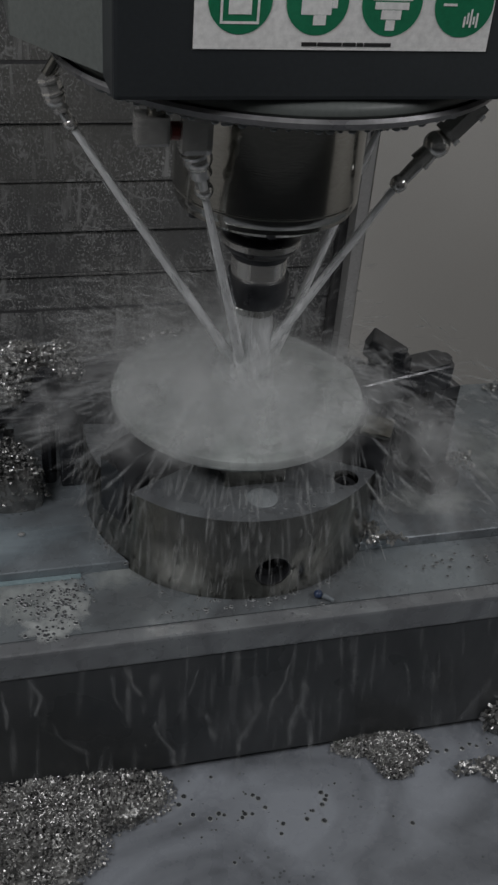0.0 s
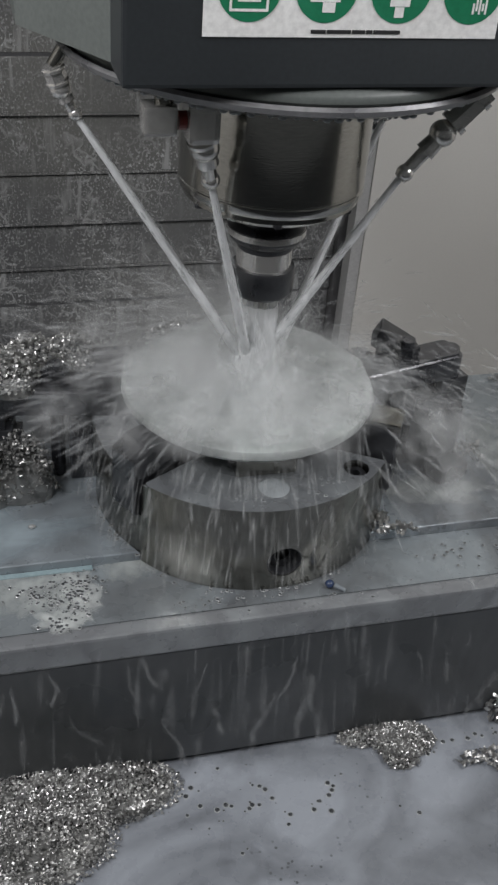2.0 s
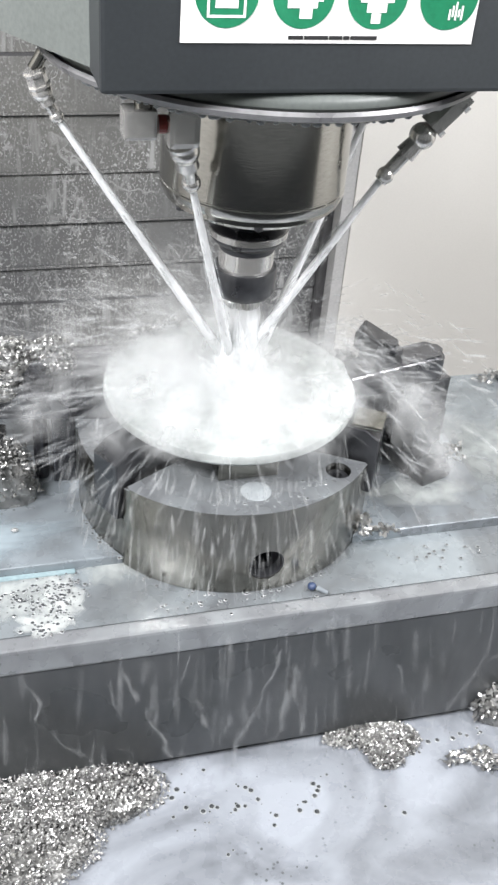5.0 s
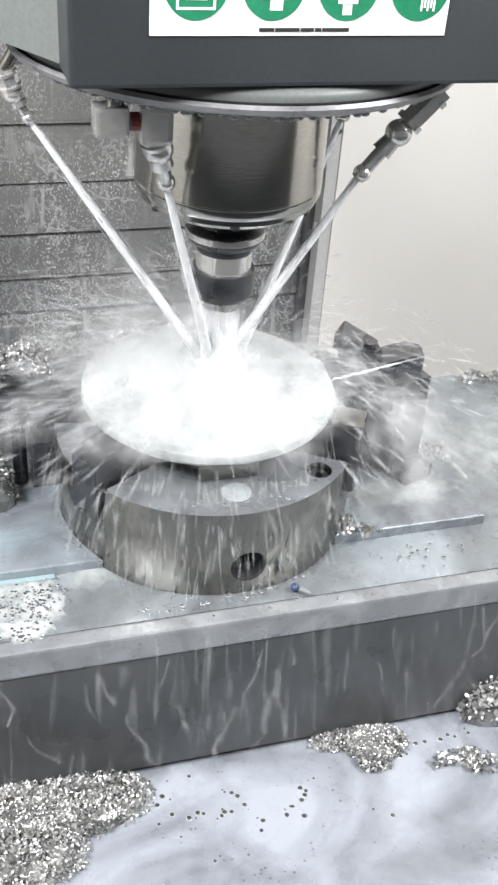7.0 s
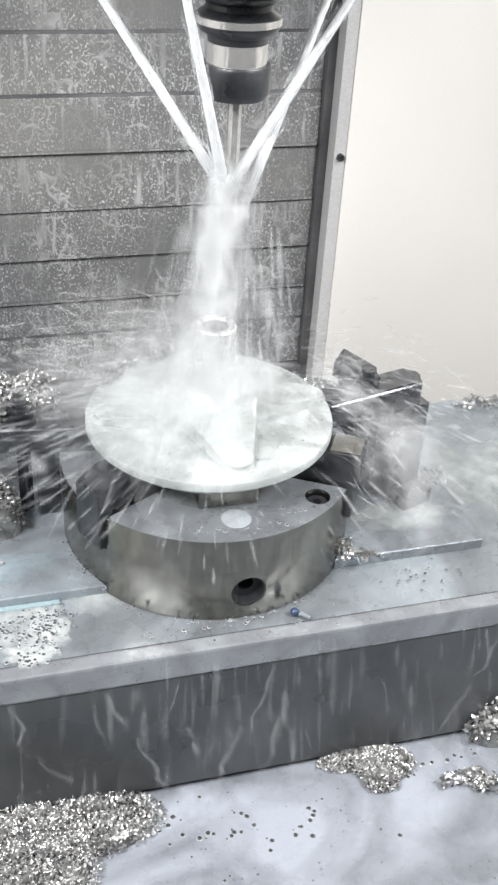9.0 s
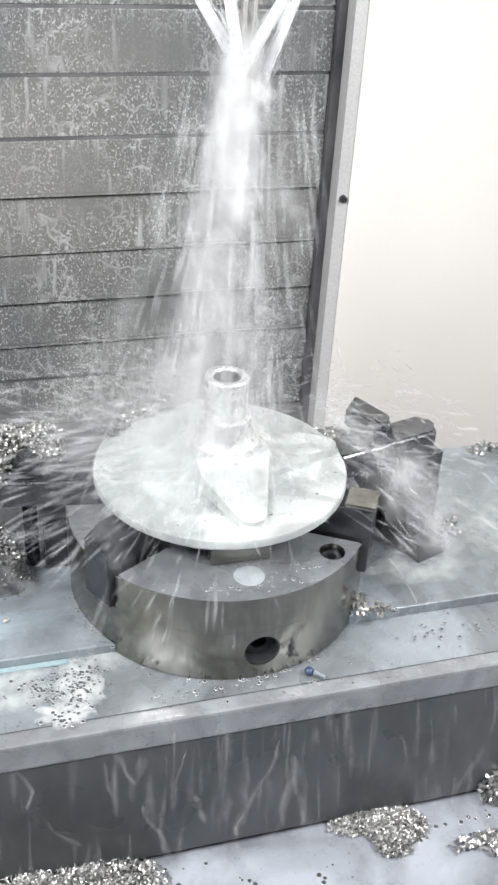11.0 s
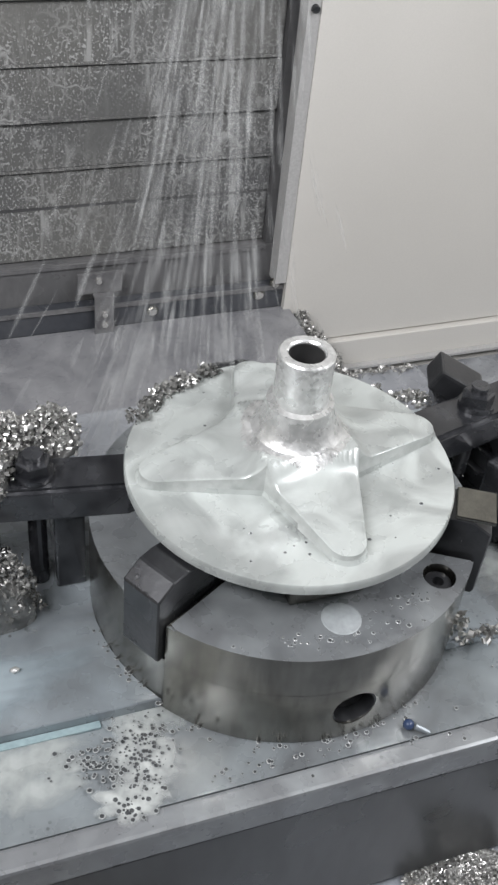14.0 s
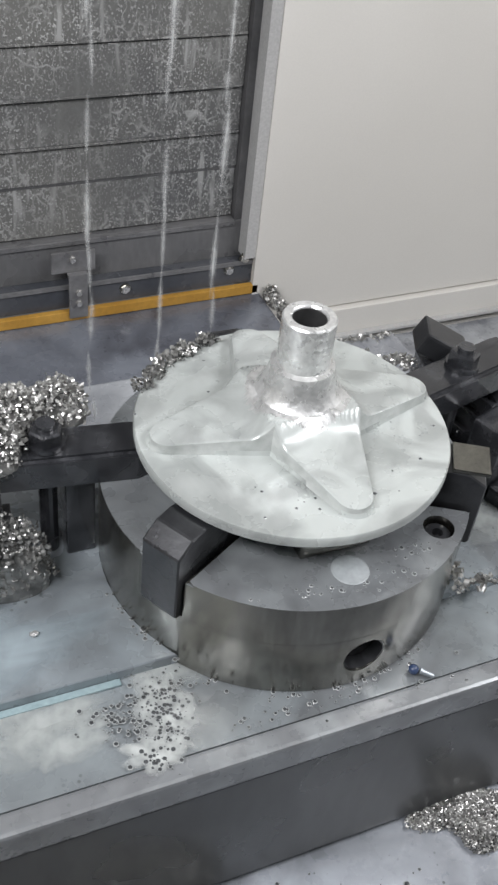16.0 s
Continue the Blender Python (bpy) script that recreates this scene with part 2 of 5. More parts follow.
M = {
    "paint": surface("dark_grey_paint", (0.025, 0.0285, 0.031), (0.034, 0.0385, 0.041), (0.32, 0.45), 0, 6, 300, 0.05),
    # head paint again, lighter: light on side and ring put into its colour
    "lit_paint": surface("lit_grey_green_paint", (0.10, 0.112, 0.105), (0.125, 0.138, 0.13), (0.35, 0.5), 0, 6, 300, 0.05),
    "cover": spattered("spattered_cover", (0.095, 0.098, 0.103), (0.17, 0.17, 0.16), (0.50, 0.51, 0.50)),
    "seam": surface("seam_dark", (0.05, 0.051, 0.054), (0.14, 0.14, 0.142), (0.4, 0.6)),
    "bar": surface("wet_dark_bar", (0.05, 0.055, 0.065), (0.09, 0.095, 0.105), (0.2, 0.35), 0, 12, 120, 0.1),
    "white": surface("cream_enamel", (0.665, 0.65, 0.61), (0.715, 0.70, 0.66), (0.28, 0.42), 0, 2.5, 400, 0.0, None, 0.0, 0.96),
    "return": surface("grey_enamel", (0.46, 0.46, 0.455), (0.54, 0.54, 0.53), (0.3, 0.45), 0, 5, 300, 0.03),
    "band": surface("wet_grey_band", (0.125, 0.127, 0.13), (0.19, 0.19, 0.192), (0.22, 0.38), 0.1, 14, 150, 0.08, (1, 1, 0.3)),
    "bracket": surface("worn_grey_bracket", (0.17, 0.17, 0.175), (0.26, 0.26, 0.262), (0.25, 0.4), 0.3, 30, 200, 0.1),
    "orange": surface("orange_wiper", (0.42, 0.22, 0.035), (0.55, 0.31, 0.06), (0.4, 0.6), 0, 14, 200, 0.1),
    "floor": wet("wet_way_cover", (0.05, 0.055, 0.07), (0.10, 0.105, 0.125), (0.23, 0.25, 0.29), 0.46, 6, 0.2, False),
    "rear": wet("wet_rear_cover", (0.16, 0.17, 0.19), (0.24, 0.25, 0.27), (0.42, 0.44, 0.46), 0.5, 6, 0.2, False),
    "tray": wet("flooded_tray", (0.13, 0.14, 0.155), (0.21, 0.225, 0.245), (0.34, 0.365, 0.40), 0.5, 7, 0.0, True, 0.12),
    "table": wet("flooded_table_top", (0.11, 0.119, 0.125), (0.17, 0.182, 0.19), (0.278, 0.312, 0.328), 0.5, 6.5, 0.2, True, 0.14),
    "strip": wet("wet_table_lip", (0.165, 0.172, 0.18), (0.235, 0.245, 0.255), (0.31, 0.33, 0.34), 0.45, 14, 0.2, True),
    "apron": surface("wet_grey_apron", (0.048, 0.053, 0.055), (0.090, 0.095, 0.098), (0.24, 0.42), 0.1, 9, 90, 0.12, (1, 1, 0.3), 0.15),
    "plate": wet("wet_steel_plate", (0.14, 0.145, 0.15), (0.20, 0.225, 0.245), (0.335, 0.38, 0.41), 0.46, 9, 0.35, True),
    "steel": surface("ground_steel", (0.215, 0.212, 0.192), (0.285, 0.28, 0.252), (0.17, 0.25), 0.95, 60, 240, 0.12, (1, 1, 0.15)),
    "chuck_top": wet("wet_chuck_face", (0.135, 0.142, 0.15), (0.21, 0.22, 0.228), (0.29, 0.312, 0.322), 0.5, 13, 0.4, True),
    "polished": surface("polished_steel", (0.66, 0.65, 0.62), (0.80, 0.79, 0.76), (0.16, 0.28), 0.8, 8, 200, 0.03),
    "spindle": surface("turned_spindle", (0.50, 0.49, 0.46), (0.60, 0.59, 0.55), (0.12, 0.20), 1.0, 10, 150, 0.05, (1, 1, 6)),
    "black_steel": surface("blackened_steel", (0.022, 0.023, 0.026), (0.05, 0.052, 0.056), (0.22, 0.42), 0.4, 25, 220, 0.2, None, 0.3),
    "iron": surface("dark_clamp_iron", (0.020, 0.021, 0.025), (0.072, 0.075, 0.082), (0.12, 0.38), 0.4, 34, 75, 0.8, None, 0.6),
    "alu": surface("machined_aluminium", (0.64, 0.65, 0.64), (0.84, 0.85, 0.84), (0.18, 0.40), 0.6, 90, 230, 0.55, (1, 1, 1), 0.2, 0.68),
    "alu_face": wet("coolant_washed_aluminium", (0.24, 0.262, 0.255), (0.46, 0.48, 0.468), (0.53, 0.565, 0.548), 0.5, 17, 0.25, False, 0.10, 40.0, 0.12),
    "rib": surface("milled_rib", (0.38, 0.405, 0.39), (0.58, 0.605, 0.59), (0.3, 0.5), 0.2, 45, 150, 0.5, None, 0.0),
    "hollow": surface("bore_shade", (0.05, 0.05, 0.05), (0.12, 0.12, 0.12), (0.3, 0.5), 0.5),
    "chip": surface("bright_swarf", (0.47, 0.468, 0.455), (0.76, 0.757, 0.735), (0.28, 0.45), 0.8, 60, 300, 0.0),
    # darker chips: wet swarf, and the shade inside packed heaps
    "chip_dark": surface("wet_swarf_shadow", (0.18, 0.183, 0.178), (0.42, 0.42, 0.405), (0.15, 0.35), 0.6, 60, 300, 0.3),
    "label": surface("white_label_film", (0.72, 0.72, 0.70), (0.80, 0.80, 0.78), (0.3, 0.4), 0, 10, 300, 0.0),
    "green": surface("green_print", (0.012, 0.16, 0.075), (0.02, 0.20, 0.10), (0.3, 0.4), 0, 20, 300, 0.0),
    "ink": surface("black_print", (0.02, 0.02, 0.02), (0.03, 0.03, 0.03), (0.4, 0.5), 0, 20, 300, 0.0),
    "red": surface("red_seal", (0.20, 0.025, 0.02), (0.28, 0.04, 0.03)),
    "milk": surface("milky_coolant", (0.27, 0.295, 0.305), (0.34, 0.365, 0.375), (0.4, 0.55), 0, 60, 300, 0.0),
    "blue": surface("blue_plastic", (0.03, 0.05, 0.11), (0.06, 0.09, 0.17), (0.2, 0.3)),
    "jet": water("coolant_jet", (0.85, 1.0), 130, (1, 1, 0.3), (0.74, 0.755, 0.755), True, 0.08),
    "mist": water("coolant_splash", (0.34, 1.0), 60, colour=(0.80, 0.815, 0.81), thin=True),
    "film": water("milky_film", (0.35, 0.9), 45, (1, 1, 1), (0.47, 0.50, 0.49), True, 0.2),
    "raft": water("white_foam", (0.45, 0.95), 70, (1, 1, 1), (0.62, 0.65, 0.635), True, 0.2),
    "flood": wet("milky_flood", (0.135, 0.138, 0.15), (0.20, 0.203, 0.217), (0.29, 0.293, 0.305), 0.5, 11, 0.0, False, 0.16),
    "pool": water("blue_grey_pool", (0.5, 0.95), 22, (1, 1, 1), (0.36, 0.425, 0.46), True, 0.15),
    "channel": surface("pale_blue_coolant", (0.24, 0.33, 0.35), (0.32, 0.41, 0.43), (0.15, 0.25), 0, 20, 300, 0.03),
    "bubble": surface("dark_bubble_skin", (0.03, 0.033, 0.035), (0.09, 0.095, 0.10), (0.08, 0.15), 0, 300, 500, 0.0, None, 0.6),
    "drop": water("coolant_drops", (0.45, 1.0), 70, colour=(0.78, 0.80, 0.80), thin=True),
    "foam": surface("foam_bubbles", (0.30, 0.32, 0.32), (0.46, 0.48, 0.48), (0.1, 0.2), 0, 300, 500, 0.0, None, 0.35),
}


# ---- building helpers ----
def part(name, bm, material, parent=None, label="", smooth=False):
    """Links a bmesh as one mesh object, under a thing or a part when given."""
    me = bpy.data.meshes.new(name)
    bmesh.ops.recalc_face_normals(bm, faces=bm.faces)
    bm.to_mesh(me)
    bm.free()
    me.materials.append(M[material])
    for p in me.polygons:
        p.use_smooth = smooth
    if smooth:
        me.set_sharp_from_angle(angle=radians(35))
    ob = new(name, me)
    ob.parent = parent
    if label:
        ob["label"] = label
    return ob


def empty(name, at=(0, 0, 0), **tags):
    ob = new(name)
    ob.location = at
    return tagged(ob, **tags)


def box(bm, x0, x1, y0, y1, z0, z1, bevel=0.0, m=None):
    r = bmesh.ops.create_cube(bm, size=1.0)
    vs = r["verts"]
    bmesh.ops.scale(bm, vec=(x1 - x0, y1 - y0, z1 - z0), verts=vs)
    bmesh.ops.translate(bm, vec=((x0 + x1) / 2, (y0 + y1) / 2, (z0 + z1) / 2), verts=vs)
    if m:
        bmesh.ops.transform(bm, matrix=m, verts=vs)
    if bevel:
        es = list({e for v in vs for e in v.link_edges})
        bmesh.ops.bevel(bm, geom=es, offset=bevel, segments=2, profile=0.6, affect="EDGES")
    return bm


def boxed(*a, **k):
    return box(bmesh.new(), *a, **k)


def lathe(bm, profile, seg=64, at=(0, 0, 0), closed=False):
    """Turns a profile of (radius, height) round the upright axis."""
    rings = []
    for r, z in profile:
        if r < 1e-6:
            rings.append([bm.verts.new((at[0], at[1], at[2] + z))])
        else:
            rings.append([bm.verts.new((at[0] + r * math.cos(2 * math.pi * i / seg), at[1] + r * math.sin(2 * math.pi * i / seg), at[2] + z)) for i in range(seg)])
    pairs = list(zip(rings, rings[1:]))
    if closed:
        pairs.append((rings[-1], rings[0]))
    for a, b in pairs:
        for i in range(seg):
            j = (i + 1) % seg
            q = [a[i % len(a)], a[j % len(a)], b[j % len(b)], b[i % len(b)]]
            q = [v for k, v in enumerate(q) if v not in q[:k]]
            if len(q) > 2:
                bm.faces.new(q)
    return bm


def prism(bm, pts, z0, z1):
    lo = [bm.verts.new((x, y, z0)) for x, y in pts]
    hi = [bm.verts.new((x, y, z1)) for x, y in pts]
    bm.faces.new(lo[::-1])
    top = bm.faces.new(hi)
    for i in range(len(pts)):
        j = (i + 1) % len(pts)
        bm.faces.new((lo[i], lo[j], hi[j], hi[i]))
    return top


def rod(bm, a, b, r0, r1=None, seg=12, caps=True):
    a, b = Vector(a), Vector(b)
    m = Matrix.Translation((a + b) / 2) @ (b - a).to_track_quat("Z", "Y").to_matrix().to_4x4()
    bmesh.ops.create_cone(bm, cap_ends=caps, segments=seg, radius1=r0, radius2=r0 if r1 is None else r1, depth=(b - a).length, matrix=m)
    return bm


def ball(bm, at, r, sub=2, squash=(1, 1, 1)):
    bmesh.ops.create_icosphere(bm, subdivisions=sub, radius=1.0, matrix=Matrix.Translation(at) @ Matrix.Diagonal((r * squash[0], r * squash[1], r * squash[2], 1)))
    return bm


def cut(ob, cutters):
    """Takes round holes out of a mesh for good."""
    for bm in cutters:
        me = bpy.data.meshes.new("cutter")
        bm.to_mesh(me)
        bm.free()
        tool = new("cutter", me)
        mod = ob.modifiers.new("cut", "BOOLEAN")
        mod.object, mod.operation, mod.solver = tool, "DIFFERENCE", "EXACT"
        bpy.context.view_layer.update()
        done = bpy.data.meshes.new_from_object(ob.evaluated_get(bpy.context.evaluated_depsgraph_get()))
        ob.modifiers.clear()
        ob.data = done
        bpy.data.objects.remove(tool)
    return ob


ON_TABLE, ON_HEAD, ON_SADDLE = [], [], []
rnd = random.Random(7)
WALL = 0.502      # the cover's plane
EDGE = 0.284      # the cover's upright edge beside the cream panel

# ---- the enclosure ----
wall_back = empty("wall_back", kind="structure", label="dark telescoping sheet-metal cover spattered with coolant", category="way cover")
SEAMS = [-0.111, -0.03, 0.024, 0.0906, 0.1618, 0.2404, 0.316, 0.395, 0.475, 0.56, 0.65, 0.75, 0.86, 1.0, 1.2, 1.42]
for i, (a, b) in enumerate(zip(SEAMS, SEAMS[1:])):
    proud = 0.0022 * (i % 2)
    part("panel", boxed(-1.2, EDGE - 0.012, WALL - proud, WALL + 0.03, a + 0.003, b - 0.001, 0.0015), "cover", wall_back)
    part("seam", boxed(-1.2, EDGE - 0.014, WALL - 0.0008, WALL + 0.03, b - 0.001, b + 0.003), "seam", wall_back)
    if i in (2, 3, 4, 5):
        part("lip", boxed(-1.2, EDGE - 0.016, WALL - 0.008, WALL - 0.0055, a + 0.003, a + 0.006), "cover", wall_back)
part("edge_channel", boxed(EDGE - 0.0115, EDGE, WALL - 0.012, WALL + 0.03, -0.11, 1.42), "seam", wall_back)
part("apron_band", boxed(-1.2, 0.292, WALL - 0.012, WALL + 0.03, -0.186, -0.1105, 0.002), "band", wall_back, "grey folded sheet band")
part("bright_edge", boxed(-1.2, 0.272, WALL - 0.016, WALL - 0.012, -0.117, -0.111), "bracket", wall_back)
part("wiper_bar", boxed(-1.2, 0.327, WALL - 0.030, WALL - 0.0125, -0.212, -0.172, 0.002), "bar", wall_back, "dark bolted wiper bar")
part("bar_edge", boxed(-1.2, 0.300, WALL - 0.0335, WALL - 0.030, -0.178, -0.172), "bracket", wall_back)
part("wiper_strip", boxed(-1.2, 0.312, WALL - 0.040, WALL - 0.0305, -0.2285, -0.2125, 0.0015), "orange", wall_back, "orange rubber wiper strip")

cream = empty("wall_right", kind="structure", label="cream enamelled sheet-metal enclosure panel", category="panel")
part("panel", boxed(0.302, 1.3, 0.462, 0.53, -0.2765, 1.42), "white", cream)
part("side_return", boxed(EDGE + 0.0005, 0.302, 0.464, 0.53, -0.165, 1.42), "return", cream, "grey folded edge")
part("lower_panel", boxed(0.302, 1.3, 0.452, 0.53, -0.62, -0.280, 0.002), "white", cream)
part("lower_ledge", boxed(0.302, 1.3, 0.440, 0.4518, -0.332, -0.326, 0.001), "return", cream)
for z in (0.2353, 0.62):
    bm = bmesh.new()
    rod(bm, (0.294, 0.4645, z), (0.294, 0.4585, z), 0.006, 0.0045, 14)
    rod(bm, (0.294, 0.4585, z), (0.294, 0.4575, z), 0.0025, 0.0025, 6)
    part("screw", bm, "iron", cream, "domed screw")

bracket = empty("bracket", (0.0, 0.0, 0.0), label="small T-shaped grey bracket screwed to the cover", category="bracket")
bm = boxed(-0.012, 0.052, WALL - 0.0345, WALL - 0.0305, -0.150, -0.116, 0.002)
box(bm, 0.010, 0.038, WALL - 0.0445, WALL - 0.0405, -0.222, -0.152, 0.002)
box(bm, 0.010, 0.038, WALL - 0.0445, WALL - 0.0345, -0.153, -0.149)
part("plate", bm, "bracket", bracket)
for x, z in ((0.018, -0.128), (0.024, -0.178), (0.024, -0.196)):
    bm = bmesh.new()
    y = WALL - (0.0345 if z > -0.15 else 0.0445)
    rod(bm, (x, y, z), (x, y - 0.005, z), 0.005, 0.004, 10)
    part("screw", bm, "polished", bracket)
for x, z in ((-0.24, -0.19), (0.098, -0.192), (0.263, -0.185), (0.287, -0.168), (0.325, -0.162)):
    bolt = empty("bolt", (x, WALL - 0.030, z), label="wet steel bolt head in the wiper bar", category="bolt", group="wiper bar bolts")
    bm = bmesh.new()
    rod(bm, (0, 0.0, 0), (0, -0.006, 0), 0.007, 0.006, 6)
    part("head", bm, "polished", bolt)
    bm = bmesh.new()
    rod(bm, (0, 0.001, 0), (0, -0.0012, 0), 0.009, 0.009, 16)
    part("washer", bm, "steel", bolt)

tagged(part("floor_back", boxed(-1.2, 0.314, 0.062, 0.47, -0.27, -0.23), "floor"), "wet dark blue-grey way cover sheet", "way cover", kind="structure")
flood = empty("coolant_flood", label="grey milky coolant standing over the rear way cover", category="coolant", kind="stuff")
part("pool", boxed(-1.19, 0.3125, 0.155, 0.4715, -0.2165, -0.2075), "flood", flood)
tagged(part("floor_rear_cover", boxed(-0.62, 0.292, -0.15, 0.060, -0.032, -0.022, 0.002), "rear"), "grey rear way cover sheet under the table", "way cover", kind="structure")
tagged(part("wall_left", boxed(-1.24, -1.2, -0.75, 0.55, -0.7, 1.42), "white"), "cream enclosure side wall", "wall", kind="structure")
tagged(part("wall_side_right", boxed(1.3, 1.34, -0.75, 0.55, -0.7, 1.42), "white"), "cream enclosure side wall", "wall", kind="structure")
tagged(part("ceiling", boxed(-1.24, 1.34, -0.75, 0.55, 1.421, 1.45), "white"), "cream enclosure roof", "roof", kind="structure")
# never in view; added dark so that the spindle nose mirrors a dark front
tagged(part("wall_unseen_front", boxed(-1.2, 1.3, -0.72, -0.70, -0.68, 0.20), "paint"), "unseen dark grey front wall, added to darken the spindle's reflection", "wall", kind="structure")
tagged(part("floor_sump", boxed(-1.24, 1.34, -1.6, 0.55, -0.72, -0.68), "tray"), "wet machine base floor", "floor", kind="structure")

# ---- the table and what it carries ----
table = empty("machine_table", label="long grey milling table flooded with milky coolant", category="table")
ON_TABLE.append(table)
bm = boxed(-0.62, 0.75, -0.168, 0.19, -0.05, 0.0)
part("top", bm, "table", table)
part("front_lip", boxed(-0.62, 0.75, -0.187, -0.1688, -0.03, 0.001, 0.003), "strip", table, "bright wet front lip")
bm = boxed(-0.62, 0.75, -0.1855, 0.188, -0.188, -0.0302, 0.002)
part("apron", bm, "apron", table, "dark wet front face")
# dark strip filling the gap under the apron, coloured for its shade
part("lower_gap_shade", boxed(-0.62, 0.75, -0.168, 0.18, -0.196, -0.1885), "seam", table)

tray = empty("chip_tray", label="pale tray flooded with milky coolant before the table", category="tray")
ON_SADDLE.append(tray)
part("sheet", boxed(-1.1, 1.2, -0.62, 0.15, -0.215, -0.197), "tray", tray)
part("front_rim", boxed(-1.1, 1.2, -0.63, -0.6205, -0.215, -0.185, 0.002), "strip", tray)


def round_cut_plate(x0, x1, y0, y1, r):
    """A plate whose inner end follows the chuck."""
    n, right = 14, x1 > 0
    a0, a1 = math.asin(y0 / r), math.asin(y1 / r)
    arc = [(r * math.cos(a0 + (a1 - a0) * i / n), r * math.sin(a0 + (a1 - a0) * i / n)) for i in range(n + 1)]
    pts = [(x1, y0), (x1, y1)] + arc[::-1] if right else [(x0, y1), (x0, y0)] + [(-x, y) for x, y in arc]
    bm = bmesh.new()
    top = prism(bm, pts, 0.0005, 0.012)
    bmesh.ops.bevel(bm, geom=list(top.edges), offset=0.001, segments=1, affect="EDGES")
    return bm


for x0, x1, front in ((0, 0.282, -0.1), (-0.62, 0, -0.0905)):
    ob = tagged(part("base_plate", round_cut_plate(x0, x1, front, 0.105, 0.1515), "plate"), "wet flat steel base plate on the table", "plate", "base plates")
    ON_TABLE.append(ob)

ob = tagged(part("coolant_channel", boxed(-0.62, -0.168, -0.0968, -0.0908, 0.0003, 0.0030, 0.0008), "channel"), "pale blue coolant standing along the plate edge", "coolant", kind="stuff")
ON_TABLE.append(ob)

# chuck
CH = 0.0973
chuck = empty("jaw_chuck", label="round brushed-steel three-jaw chuck with a coolant-washed face", category="chuck")
ON_TABLE.append(chuck)
bm = lathe(bmesh.new(), [(0, 0.0005), (0.1508, 0.0005), (0.1513, 0.002), (0.1513, 0.058), (0, 0.058)], 160)
lower = part("body", bm, "steel", chuck, smooth=True)
bm = bmesh.new()
rod(bm, (0.006, -0.17, 0.033), (0.006, -0.125, 0.033), 0.0175, 0.0175, 32)
cut(lower, [bm])
bore = Matrix.Translation((0.006, -0.1262, 0.033)) @ Matrix.Rotation(radians(90), 4, "X")
bm = lathe(bmesh.new(), [(0.008, 0), (0.0155, 0), (0.0155, 0.012), (0.008, 0.012)], 28, closed=True)
bmesh.ops.transform(bm, matrix=bore, verts=bm.verts)
socket = part("key_socket", bm, "black_steel", chuck, "key socket, darkened for the shade in its hole", smooth=True)
# black sleeve over the bare steel wall stands for shade in the hole
bm = lathe(bmesh.new(), [(0.0160, 0.0), (0.0174, 0.0), (0.0174, 0.0235), (0.0160, 0.0235)], 28, closed=True)
bmesh.ops.transform(bm, matrix=bore, verts=bm.verts)
part("sleeve", bm, "black_steel", socket, smooth=True)
R, slot = 0.1513, 0.0185
for k in range(3):
    # the raised thirds of the face between the jaw slots
    a0, a1 = radians(90 + 120 * k), radians(210 + 120 * k)
    d = math.asin(slot / R)
    pts = [(R * math.cos(a0 + d + (a1 - a0 - 2 * d) * i / 40), R * math.sin(a0 + d + (a1 - a0 - 2 * d) * i / 40)) for i in range(41)]
    mid = (a0 + a1) / 2
    inner = slot / math.sin(radians(60))
    pts.append((inner * math.cos(mid), inner * math.sin(mid)))
    bm = bmesh.new()
    top = prism(bm, pts, 0.0582, CH)
    bmesh.ops.bevel(bm, geom=list(top.edges), offset=0.0022, segments=2, affect="EDGES")
    third = part("face_segment", bm, "steel", chuck)
    third.data.materials.append(M["chuck_top"])
    drilled = (mid + radians(41),) if k else ()
    holes = []
    for ang in drilled:
        h = bmesh.new()
        rod(h, (0.132 * math.cos(ang), 0.132 * math.sin(ang), 0.08), (0.132 * math.cos(ang), 0.132 * math.sin(ang), 0.11), 0.0125, 0.0125, 24)
        holes.append(h)
    cut(third, holes)
    for p in third.data.polygons:
        p.material_index = 1 if p.normal.z > 0.9 and p.center.z > CH - 0.002 else 0
    for ang in drilled:
        bm = bmesh.new()
        lathe(bm, [(0.0045, 0.0802), (0.0108, 0.0802), (0.0108, 0.0905), (0.0098, 0.0915), (0.0045, 0.0915), (0.0045, 0.084), (0, 0.084)], 20,
              (0.132 * math.cos(ang), 0.132 * math.sin(ang), 0))
        part("cap_screw", bm, "black_steel", third, "socket-head screw", smooth=True)
